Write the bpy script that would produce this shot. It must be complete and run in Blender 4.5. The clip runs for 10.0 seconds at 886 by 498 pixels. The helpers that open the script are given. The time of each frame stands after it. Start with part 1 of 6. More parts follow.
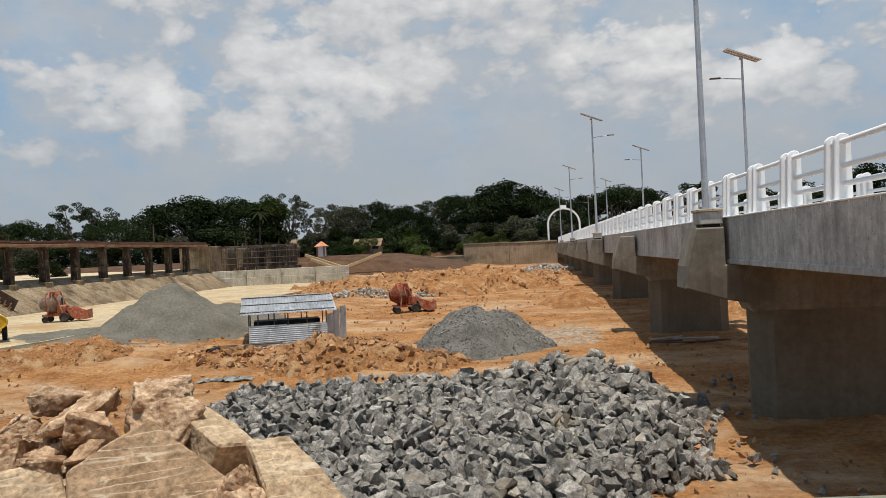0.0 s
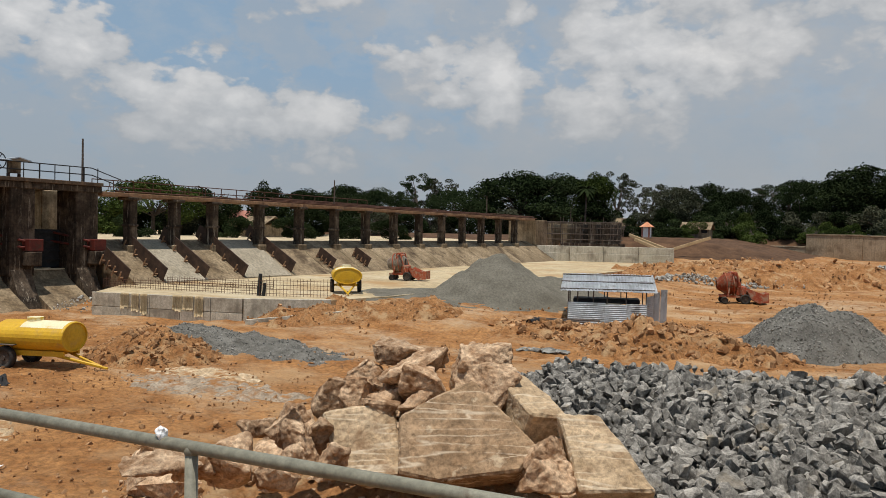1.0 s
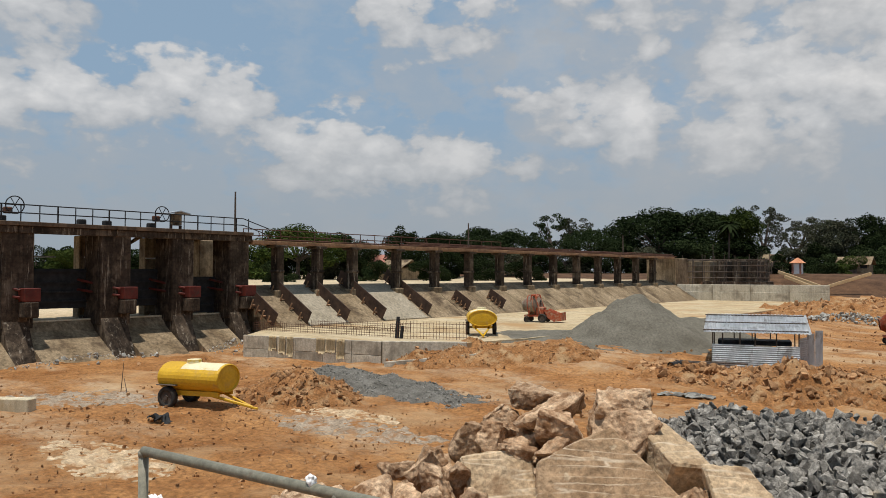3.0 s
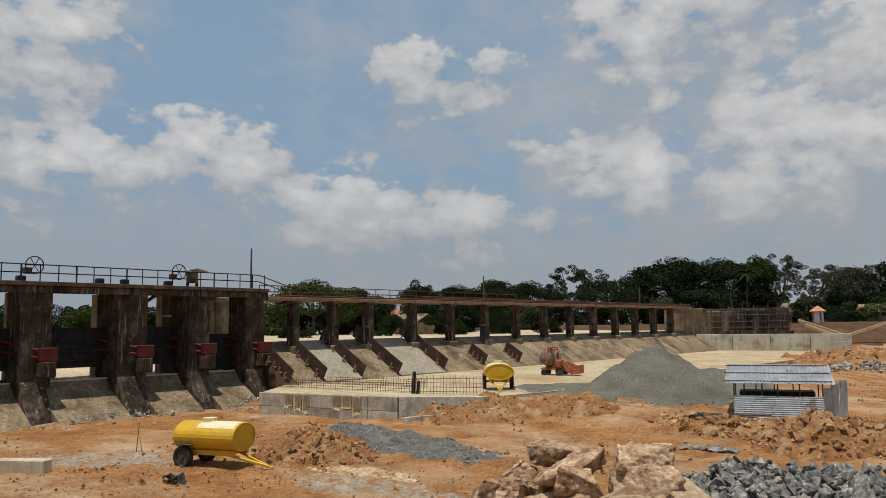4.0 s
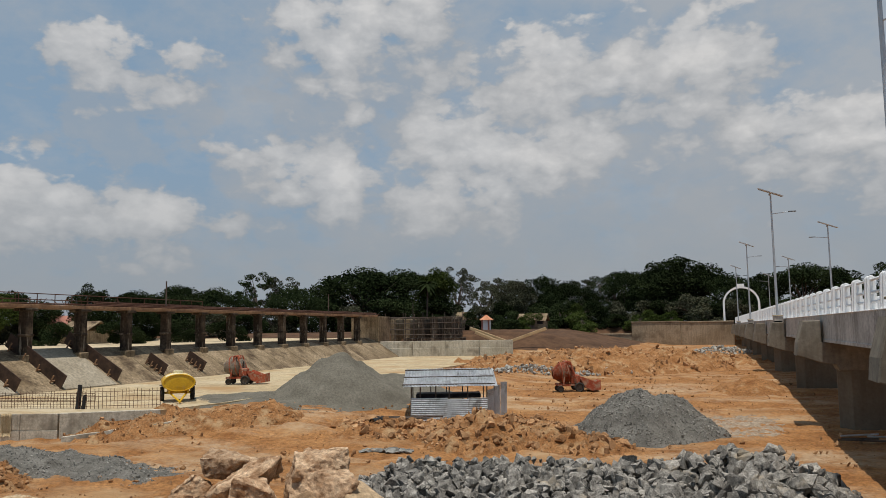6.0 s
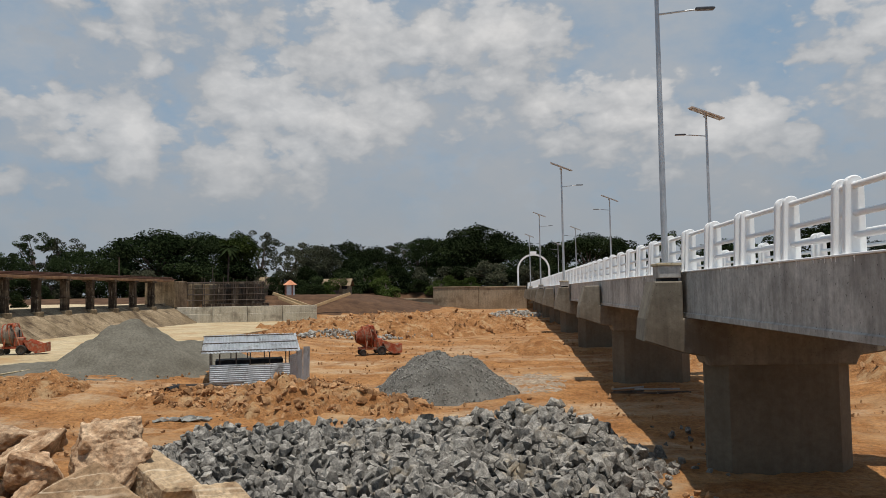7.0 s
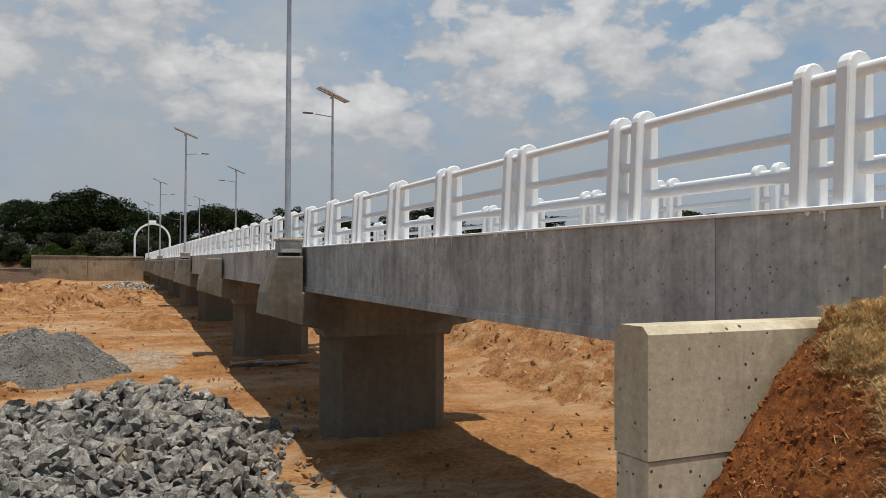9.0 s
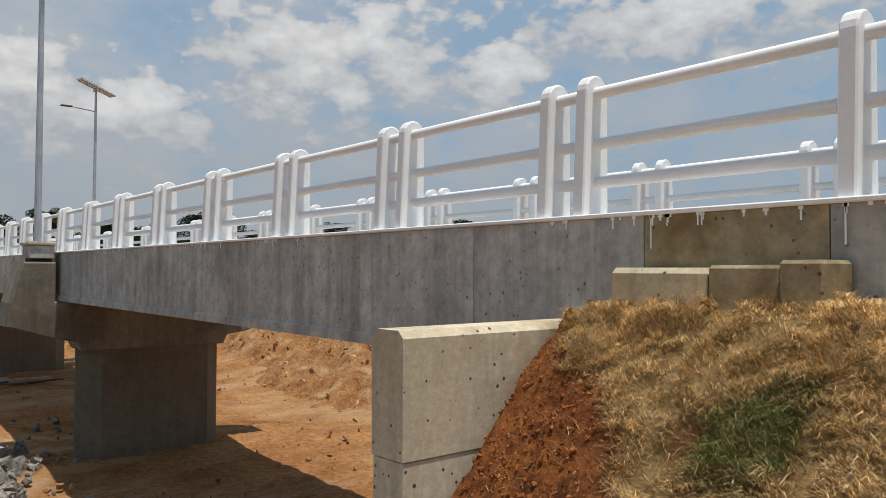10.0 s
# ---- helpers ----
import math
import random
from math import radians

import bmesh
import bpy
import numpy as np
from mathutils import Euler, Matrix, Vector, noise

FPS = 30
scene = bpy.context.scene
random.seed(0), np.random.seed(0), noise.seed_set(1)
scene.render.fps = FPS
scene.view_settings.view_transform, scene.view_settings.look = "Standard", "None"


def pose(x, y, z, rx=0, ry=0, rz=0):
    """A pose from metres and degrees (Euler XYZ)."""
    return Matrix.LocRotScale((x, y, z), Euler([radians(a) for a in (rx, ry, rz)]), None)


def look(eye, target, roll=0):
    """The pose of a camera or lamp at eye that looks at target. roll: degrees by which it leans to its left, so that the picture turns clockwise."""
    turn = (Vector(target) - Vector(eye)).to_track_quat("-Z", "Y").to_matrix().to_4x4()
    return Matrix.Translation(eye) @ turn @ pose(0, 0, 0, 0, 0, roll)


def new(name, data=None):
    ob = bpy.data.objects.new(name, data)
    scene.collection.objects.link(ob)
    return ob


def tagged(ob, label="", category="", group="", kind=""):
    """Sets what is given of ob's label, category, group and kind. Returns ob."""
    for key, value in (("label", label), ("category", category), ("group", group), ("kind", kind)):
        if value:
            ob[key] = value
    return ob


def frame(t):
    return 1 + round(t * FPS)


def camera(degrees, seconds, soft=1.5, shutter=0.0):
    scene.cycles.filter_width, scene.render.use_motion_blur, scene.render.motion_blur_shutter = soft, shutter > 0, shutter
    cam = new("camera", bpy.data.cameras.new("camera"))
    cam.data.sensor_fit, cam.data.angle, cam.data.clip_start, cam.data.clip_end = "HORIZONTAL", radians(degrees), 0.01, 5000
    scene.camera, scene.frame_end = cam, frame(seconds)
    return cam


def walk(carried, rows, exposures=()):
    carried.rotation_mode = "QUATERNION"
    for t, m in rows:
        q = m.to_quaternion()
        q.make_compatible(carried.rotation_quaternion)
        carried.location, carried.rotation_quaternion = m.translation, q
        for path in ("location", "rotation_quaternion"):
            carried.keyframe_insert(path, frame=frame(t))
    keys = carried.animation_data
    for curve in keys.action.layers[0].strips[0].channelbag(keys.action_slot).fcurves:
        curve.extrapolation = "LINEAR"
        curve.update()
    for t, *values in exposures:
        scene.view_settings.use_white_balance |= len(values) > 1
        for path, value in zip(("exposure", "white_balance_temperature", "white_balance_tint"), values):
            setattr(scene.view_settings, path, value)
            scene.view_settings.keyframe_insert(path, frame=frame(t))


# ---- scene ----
cam = camera(59.3, 10.0, soft=0.5)
PATH = [
    (0, (0.160, -0.700, 4.920), (-0.071, 1.287, 4.924), -2.75),
    (0.5, (0.150, -0.730, 4.945), (-0.549, 1.143, 4.885), 0.22),
    (1, (0.171, -0.706, 4.962), (-0.833, 1.024, 4.921), 1.09),
    (1.5, (0.236, -0.786, 4.975), (-0.933, 0.837, 4.982), 0.59),
    (2, (0.259, -0.837, 4.996), (-0.966, 0.744, 5.034), 0.30),
    (3.5, (0.257, -0.787, 5.037), (-1.059, 0.716, 5.130), -0.22),
    (4, (0.271, -0.808, 5.047), (-1.037, 0.691, 5.244), -0.72),
    (4.5, (0.325, -0.859, 5.009), (-0.901, 0.695, 5.295), -0.96),
    (5, (0.331, -0.756, 5.005), (-0.734, 0.912, 5.292), -1.10),
    (5.5, (0.303, -0.613, 5.015), (-0.556, 1.175, 5.274), -1.09),
    (6.8, (0.343, -0.771, 5.008), (0.090, 1.209, 5.136), -0.80),
    (7, (0.372, -0.811, 5.003), (0.218, 1.180, 5.113), -0.97),
    (7.5, (0.391, -0.784, 4.997), (0.478, 1.213, 5.071), -0.62),
    (8, (0.366, -0.801, 5.005), (0.689, 1.172, 5.065), -0.24),
    (8.5, (0.417, -0.731, 5.028), (0.970, 1.191, 5.073), -0.32),
    (9, (0.441, -0.734, 5.021), (1.211, 1.112, 5.056), 0.21),
    (9.5, (0.497, -0.684, 5.015), (1.475, 1.060, 5.045), 0.52),
    (10, (0.575, -0.789, 5.013), (1.819, 0.776, 5.068), 0.22),
]
walk(cam, [(t, look(eye, target, roll)) for t, eye, target, roll in PATH], exposures=[(0.0, 0.03, 6550, 10), (0.5, -0.14, 6550, 10), (1.0, -0.12, 6550, 10), (2.0, -0.10, 6550, 10), (3.5, -0.14, 6550, 10), (4.5, -0.35, 6550, 10), (5.5, -0.33, 6550, 10), (7.0, -0.22, 6550, 10), (8.0, -0.20, 6550, 10), (10.0, -0.08, 6550, 10)])

# ---- world, sun and exposure ----
SUN = Vector((0.05, -0.19, 1.0)).normalized()
sun_data = bpy.data.lights.new("sun", "SUN")
sun_data.energy, sun_data.angle, sun_data.color = 4.4, radians(0.6), (1.0, 0.955, 0.88)
sun = new("sun", sun_data)
sun.matrix_world = look(SUN * 100, (0, 0, 0))

# cloud banks: azimuth (from +y towards +x), elevation, half width, half height, in degrees
CLOUDS = [(-69, 19.5, 4.2, 4.0), (-41.1, 18.2, 4.5, 2.0), (-26.2, 21.1, 5.2, 3.6), (-20.4, 22.6, 3.6, 3.0), (-10.4, 17.6, 5.6, 3.2), (-17.5, 14.2, 3.4, 2.2), (-11.6, 12.2, 5.4, 2.2),
          (-26.6, 10.5, 5.2, 2.2), (-32.8, 12.7, 2.3, 1.0), (-24.7, 15.5, 1.0, 0.8), (-67, 11.0, 4.8, 2.5), (-57.6, 12.2, 6.4, 2.5), (-47.6, 8.4, 7.0, 2.2), (-39.7, 7.4, 5.2, 1.8),
          (-0.6, 17.6, 5.4, 3.8), (6.4, 12.6, 5.2, 2.6), (16.8, 10.8, 5.4, 2.7), (30.4, 15.2, 8.3, 3.7), (42.4, 14.2, 3.4, 2.2), (56, 17.6, 10.4, 2.6), (11, 11.8, 3.4, 2.8), (-18, 9.0, 5.0, 1.8)]


def build_world():
    world = bpy.data.worlds.new("world")
    scene.world = world
    world.use_nodes = True
    nt = world.node_tree
    nt.nodes.clear()
    N, L = nt.nodes.new, nt.links.new

    def math_node(op, a, b=None, c=None, clamp=False):
        n = N("ShaderNodeMath")
        n.operation, n.use_clamp = op, clamp
        for i, v in enumerate((a, b, c)):
            if v is None:
                continue
            if isinstance(v, (int, float)):
                n.inputs[i].default_value = v
            else:
                L(v, n.inputs[i])
        return n.outputs[0]

    def noise_node(vec, scale, detail, rough, offset=0.0):
        n = N("ShaderNodeTexNoise")
        n.inputs["Scale"].default_value, n.inputs["Detail"].default_value, n.inputs["Roughness"].default_value = scale, detail, rough
        L(vec, n.inputs["Vector"])
        return n.outputs["Fac"]

    def mix(fac, a, b):
        n = N("ShaderNodeMix")
        n.data_type = "RGBA"
        if isinstance(fac, float):
            n.inputs[0].default_value = fac
        else:
            L(fac, n.inputs[0])
        for v, i in ((a, 6), (b, 7)):
            if isinstance(v, tuple):
                n.inputs[i].default_value = (*v, 1)
            else:
                L(v, n.inputs[i])
        return n.outputs[2]

    sky = N("ShaderNodeTexSky")
    sky.sky_type, sky.sun_disc = "NISHITA", False
    sky.sun_elevation = math.asin(SUN.z)
    sky.sun_rotation = math.atan2(SUN.x, SUN.y)
    sky.dust_density, sky.air_density = 2.0, 1.0
    co = N("ShaderNodeTexCoord").outputs["Generated"]
    sep = N("ShaderNodeSeparateXYZ")
    L(co, sep.inputs[0])
    x, y, z = sep.outputs
    az = math_node("MULTIPLY", math_node("ARCTAN2", x, y), 57.2958)
    el = math_node("MULTIPLY", math_node("ARCSINE", z), 57.2958)
    comb = N("ShaderNodeCombineXYZ")
    L(math_node("MULTIPLY", az, 0.1), comb.inputs[0])
    L(math_node("MULTIPLY", el, 0.16), comb.inputs[1])
    flat = comb.outputs[0]
    billow = noise_node(flat, 3.2, 10, 0.56)
    puff = N("ShaderNodeTexVoronoi")
    puff.feature, puff.voronoi_dimensions = "SMOOTH_F1", "2D"
    puff.inputs["Scale"].default_value, puff.inputs["Detail"].default_value, puff.inputs["Roughness"].default_value = 2.6, 3.0, 0.55
    warp = N("ShaderNodeVectorMath")
    warp.operation = "MULTIPLY_ADD"
    wn = N("ShaderNodeTexNoise")
    wn.inputs["Scale"].default_value, wn.inputs["Detail"].default_value = 4.0, 4.0
    L(flat, wn.inputs["Vector"])
    L(wn.outputs["Color"], warp.inputs[0])
    warp.inputs[1].default_value = (0.22, 0.22, 0.0)
    L(flat, warp.inputs[2])
    L(warp.outputs[0], puff.inputs["Vector"])
    heads = math_node("MULTIPLY_ADD", puff.outputs["Distance"], -1.5, 0.62)
    dens = None
    shade = None
    for a0, e0, w, h in CLOUDS:
        w, h = w * 1.32, h * 1.3
        dx = math_node("MULTIPLY_ADD", az, 1 / w, -a0 / w)
        dy = math_node("MULTIPLY_ADD", el, 1 / h, -e0 / h)
        # undersides that trail away
        low = math_node("MULTIPLY", math_node("MINIMUM", dy, 0.0), -0.76)
        dyy = math_node("ADD", dy, low)
        r2 = math_node("ADD", math_node("MULTIPLY", dx, dx), math_node("MULTIPLY", dyy, dyy))
        d = math_node("SUBTRACT", 1.0, r2)
        s = math_node("ADD", d, math_node("MULTIPLY", dy, 0.7))
        dens = d if dens is None else math_node("SMOOTH_MAX", dens, d, 0.35)
        shade = s if shade is None else math_node("SMOOTH_MAX", shade, s, 0.3)
    n2 = math_node("ADD", math_node("MULTIPLY_ADD", billow, 2.9, -1.5), heads)
    mask = math_node("MULTIPLY", math_node("ADD", dens, math_node("ADD", n2, 0.50)), 2.2, clamp=True)
    light = math_node("MULTIPLY_ADD", math_node("ADD", shade, math_node("MULTIPLY", n2, 0.8)), 0.66, 0.20, clamp=True)
    # thin sheets between the banks, thicker towards the north and the horizon
    north = math_node("MULTIPLY_ADD", math_node("ABSOLUTE", math_node("ADD", az, -2.0)), -0.014, 0.92)
    veil_n = noise_node(flat, 1.3, 7, 0.6)
    veil = math_node("ADD", math_node("MULTIPLY_ADD", veil_n, 3.2, -1.7), north, clamp=True)
    haze = math_node("MULTIPLY_ADD", el, -0.085, 1.0, clamp=True)
    skycol = N("ShaderNodeVectorMath")
    skycol.operation = "SCALE"
    L(sky.outputs[0], skycol.inputs[0])
    skycol.inputs[3].default_value = 0.062
    base = mix(0.7, skycol.outputs[0], (0.345, 0.50, 0.67))
    base = mix(math_node("MULTIPLY", veil, 0.82), base, (0.465, 0.495, 0.53))
    cloud = mix(light, (0.42, 0.44, 0.465), (0.80, 0.79, 0.78))
    soft = math_node("MULTIPLY_ADD", light, 2.2, 0.45, clamp=True)
    base = mix(math_node("MULTIPLY", math_node("MULTIPLY", mask, soft), 0.87), base, cloud)
    base = mix(math_node("MULTIPLY", haze, 0.85), base, (0.355, 0.39, 0.425))
    bg = N("ShaderNodeBackground")
    bg.inputs["Strength"].default_value = 1.0
    L(base, bg.inputs["Color"])
    out = N("ShaderNodeOutputWorld")
    L(bg.outputs[0], out.inputs["Surface"])


build_world()


# ---- materials ----
def mat(name, a, b, scale=2.0, rough=0.85, bump=0.3, fine=40.0, metal=0.0, stain=None, stain_scale=0.4, streak=0.0, island=0.0, rand=0.0, stain_cut=(0.52, 0.66), spec=0.25, grain_mix=0.7, pits=0.0, bloom=None, joint=0.0, scratch=None, lumps=0.0, tracks=None):
    """Two tones in coarse and fine noise, with optional stains (a third tone), vertical streaks and a change of tone from piece to piece."""
    m = bpy.data.materials.new(name)
    m.use_nodes = True
    nt = m.node_tree
    N, L = nt.nodes.new, nt.links.new
    bsdf = nt.nodes["Principled BSDF"]
    co = N("ShaderNodeTexCoord").outputs["Object"]
    info = N("ShaderNodeObjectInfo")
    add = N("ShaderNodeVectorMath")
    add.operation = "MULTIPLY_ADD"
    add.inputs[1].default_value = (1, 1, 1)
    sc = N("ShaderNodeVectorMath")
    sc.operation = "SCALE"
    comb = N("ShaderNodeCombineXYZ")
    for i in range(3):
        L(info.outputs["Random"], comb.inputs[i])
    L(comb.outputs[0], sc.inputs[0])
    sc.inputs[3].default_value = 37.0
    L(co, add.inputs[0])
    L(sc.outputs[0], add.inputs[2])
    vec = add.outputs[0]

    def tex(v, s, detail=5, r=0.6):
        n = N("ShaderNodeTexNoise")
        n.inputs["Scale"].default_value, n.inputs["Detail"].default_value, n.inputs["Roughness"].default_value = s, detail, r
        L(v, n.inputs["Vector"])
        return n.outputs["Fac"]

    def ramp(f, p0, p1, c0, c1):
        n = N("ShaderNodeValToRGB")
        n.color_ramp.elements[0].position, n.color_ramp.elements[1].position = p0, p1
        n.color_ramp.elements[0].color, n.color_ramp.elements[1].color = (*c0, 1), (*c1, 1)
        L(f, n.inputs[0])
        return n.outputs[0]

    def mix(kind, f, u, v):
        n = N("ShaderNodeMix")
        n.data_type, n.blend_type = "RGBA", kind
        if isinstance(f, float):
            n.inputs[0].default_value = f
        else:
            L(f, n.inputs[0])
        L(u, n.inputs[6])
        if isinstance(v, tuple):
            n.inputs[7].default_value = (*v, 1)
        else:
            L(v, n.inputs[7])
        return n.outputs[2]

    col = ramp(tex(vec, scale), 0.33, 0.67, a, b)
    grain = tex(vec, fine, 9, 0.72)
    col = mix("MULTIPLY", grain_mix, col, ramp(grain, 0.3, 0.68, (0.45, 0.45, 0.45), (1.45, 1.45, 1.45)))
    if stain:
        col = mix("MIX", ramp(tex(vec, stain_scale, 7, 0.62), stain_cut[0], stain_cut[1], (0, 0, 0), (1, 1, 1)), col, stain)
    if tracks:
        # pale dusty wheel tracks and dried puddles
        mp = N("ShaderNodeMapping")
        mp.inputs["Rotation"].default_value = (0.0, 0.0, 0.5)
        mp.inputs["Scale"].default_value = (0.10, 0.34, 0.3)
        L(vec, mp.inputs["Vector"])
        broken = mix("MULTIPLY", 1.0, ramp(tex(mp.outputs[0], 1.0, 9, 0.64), 0.50, 0.64, (0, 0, 0), (0.85, 0.85, 0.85)), ramp(tex(vec, 1.9, 6, 0.7), 0.36, 0.60, (0.1, 0.1, 0.1), (1, 1, 1)))
        col = mix("MIX", broken, col, tracks)
    if streak:
        mp = N("ShaderNodeMapping")
        mp.inputs["Scale"].default_value = (3.0, 3.0, 0.22)
        L(vec, mp.inputs["Vector"])
        s = ramp(tex(mp.outputs[0], 1.6, 6, 0.65), 0.42, 0.72, (1, 1, 1), (1 - streak,) * 3)
        col = mix("MULTIPLY", 1.0, col, s)
    if bloom:
        # pale lime runs in narrow upright bands
        mp = N("ShaderNodeMapping")
        mp.inputs["Scale"].default_value = (5.0, 5.0, 0.5)
        L(vec, mp.inputs["Vector"])
        col = mix("MIX", ramp(tex(mp.outputs[0], 1.1, 8, 0.75), 0.56, 0.66, (0, 0, 0), (0.75, 0.75, 0.75)), col, bloom)
    if pits:
        vo = N("ShaderNodeTexVoronoi")
        vo.inputs["Scale"].default_value = 13.0
        vo.inputs["Randomness"].default_value = 1.0
        L(vec, vo.inputs["Vector"])
        wob = N("ShaderNodeMath")
        wob.operation = "MULTIPLY_ADD"
        L(tex(vec, 14.0, 3), wob.inputs[0])
        wob.inputs[1].default_value = 0.30
        L(vo.outputs["Distance"], wob.inputs[2])
        hole = ramp(wob.outputs[0], 0.268, 0.298, (1 - pits,) * 3, (1, 1, 1))
        col = mix("MULTIPLY", ramp(tex(vec, 2.3, 3), 0.42, 0.50, (0, 0, 0), (1, 1, 1)), col, hole)
    if scratch:
        # pale scrapes running one way, bent a little
        for turn, squeeze in ((0.62, 0.10), (0.48, 0.16)):
            mp = N("ShaderNodeMapping")
            mp.inputs["Rotation"].default_value = (0.0, 0.0, turn)
            mp.inputs["Scale"].default_value = (squeeze, 1.6, 1.0)
            L(vec, mp.inputs["Vector"])
            f = tex(mp.outputs[0], 2.6, 1, 0.4)
            n = N("ShaderNodeValToRGB")
            cr = n.color_ramp
            cr.elements[0].position, cr.elements[1].position = 0.478, 0.522
            cr.elements[0].color = cr.elements[1].color = (0, 0, 0, 1)
            mid = cr.elements.new(0.5)
            mid.color = (0.9, 0.9, 0.9, 1)
            L(f, n.inputs[0])
            worn = mix("MULTIPLY", 1.0, n.outputs[0], ramp(tex(vec, 1.8, 4), 0.38, 0.54, (0, 0, 0), (1, 1, 1)))
            col = mix("MIX", worn, col, scratch)
    if joint:
        # lift lines left by the formwork
        wv = N("ShaderNodeTexWave")
        wv.bands_direction = "Z"
        wv.inputs["Scale"].default_value, wv.inputs["Distortion"].default_value = joint, 0.35
        wv.inputs["Detail"].default_value, wv.inputs["Detail Scale"].default_value = 3.0, 1.0
        L(vec, wv.inputs["Vector"])
        col = mix("MULTIPLY", 0.5, col, ramp(wv.outputs["Fac"], 0.0, 0.004, (0.5, 0.5, 0.5), (1, 1, 1)))
    for amount, out in ((island, None), (rand, info.outputs["Random"])):
        if amount:
            if out is None:
                out = N("ShaderNodeNewGeometry").outputs["Random Per Island"]
            col = mix("MULTIPLY", 1.0, col, ramp(out, 0.0, 1.0, (1 - amount,) * 3, (1 + amount,) * 3))
    L(col, bsdf.inputs["Base Color"])
    bsdf.inputs["Roughness"].default_value, bsdf.inputs["Metallic"].default_value = rough, metal
    bsdf.inputs["Specular IOR Level"].default_value = spec
    if bump:
        bn = N("ShaderNodeBump")
        bn.inputs["Strength"].default_value, bn.inputs["Distance"].default_value = bump, 0.03
        L(grain, bn.inputs["Height"])
        if lumps:
            big = N("ShaderNodeBump")
            big.inputs["Strength"].default_value, big.inputs["Distance"].default_value = 1.0, lumps
            L(tex(vec, 2.4, 8, 0.66), big.inputs["Height"])
            L(big.outputs[0], bn.inputs["Normal"])
        L(bn.outputs[0], bsdf.inputs["Normal"])
    return m


M = {}
M["soil"] = mat("soil", (0.235, 0.096, 0.028), (0.40, 0.196, 0.072), 0.7, 0.95, 1.0, 7.0, stain=(0.47, 0.305, 0.16), stain_scale=0.24, stain_cut=(0.52, 0.74), grain_mix=1.0, lumps=0.2, tracks=(0.50, 0.37, 0.235))
M["red_soil"] = mat("red_soil", (0.215, 0.088, 0.027), (0.39, 0.195, 0.078), 1.4, 0.95, 1.0, 11.0, stain=(0.42, 0.27, 0.14), stain_scale=1.3, grain_mix=1.0, lumps=0.2)
M["tan_rubble"] = mat("tan_rubble", (0.25, 0.118, 0.045), (0.47, 0.28, 0.145), 0.8, 0.95, 0.8, 9.0, island=0.25, rand=0.15)
M["straw_soil"] = mat("straw_soil", (0.20, 0.12, 0.045), (0.36, 0.235, 0.10), 3.0, 0.95, 1.0, 18.0, stain=(0.16, 0.07, 0.025), stain_scale=2.2)
M["bank_soil"] = mat("bank_soil", (0.16, 0.045, 0.010), (0.33, 0.117, 0.03), 5.0, 0.95, 1.0, 26.0, stain=(0.10, 0.028, 0.007), stain_scale=6.0, grain_mix=1.0, lumps=0.12)
M["dark_earth"] = mat("dark_earth", (0.055, 0.027, 0.013), (0.125, 0.066, 0.034), 0.5, 0.95, 1.0, 5.0)
M["seat_concrete"] = mat("seat_concrete", (0.27, 0.21, 0.12), (0.39, 0.32, 0.20), 0.9, 0.9, 0.5, 8.0, stain=(0.19, 0.125, 0.058), stain_scale=1.2, pits=0.6)
M["river_sand"] = mat("river_sand", (0.42, 0.325, 0.20), (0.53, 0.425, 0.28), 0.1, 0.95, 0.3, 2.0)
M["boulder"] = mat("boulder", (0.28, 0.155, 0.078), (0.64, 0.46, 0.30), 3.4, 0.92, 1.0, 15.0, stain=(0.20, 0.10, 0.045), stain_scale=3.2, rand=0.16, grain_mix=1.0)
M["gravel"] = mat("gravel", (0.10, 0.093, 0.080), (0.18, 0.168, 0.147), 1.5, 0.9, 1.0, 14.0, spec=0.1)
M["dust"] = mat("dust", (0.115, 0.104, 0.082), (0.165, 0.150, 0.120), 0.8, 0.95, 0.5, 9.0, spec=0.1)
M["stone"] = mat("stone", (0.135, 0.123, 0.108), (0.40, 0.370, 0.325), 7.0, 0.85, 1.0, 22.0, island=0.35, rand=0.3, spec=0.05, stain=(0.40, 0.32, 0.22), stain_scale=0.9, stain_cut=(0.58, 0.74), grain_mix=1.0)
M["deck_concrete"] = mat("deck_concrete", (0.40, 0.38, 0.345), (0.55, 0.525, 0.48), 0.6, 0.85, 0.3, 7.0, stain=(0.28, 0.262, 0.235), stain_scale=0.8, stain_cut=(0.48, 0.68), streak=0.38, pits=0.6, grain_mix=0.55)
# shaft and cap: darker copies of the concrete, with the deck's shade painted in
M["shaded_pier_concrete"] = mat("shaded_pier_concrete", (0.135, 0.110, 0.077), (0.19, 0.158, 0.114), 0.5, 0.88, 0.2, 7.0, streak=0.15, grain_mix=0.3)
M["shaded_cap_concrete"] = mat("shaded_cap_concrete", (0.175, 0.150, 0.114), (0.255, 0.225, 0.178), 0.6, 0.88, 0.3, 7.0, stain=(0.145, 0.122, 0.092), stain_scale=0.7, streak=0.25, pits=0.4, grain_mix=0.4)
M["pale_concrete"] = mat("pale_concrete", (0.47, 0.395, 0.265), (0.67, 0.59, 0.435), 0.6, 0.88, 0.12, 18.0, grain_mix=0.4, stain=(0.37, 0.27, 0.145), stain_scale=1.1, stain_cut=(0.50, 0.72), streak=0.25, pits=0.85)
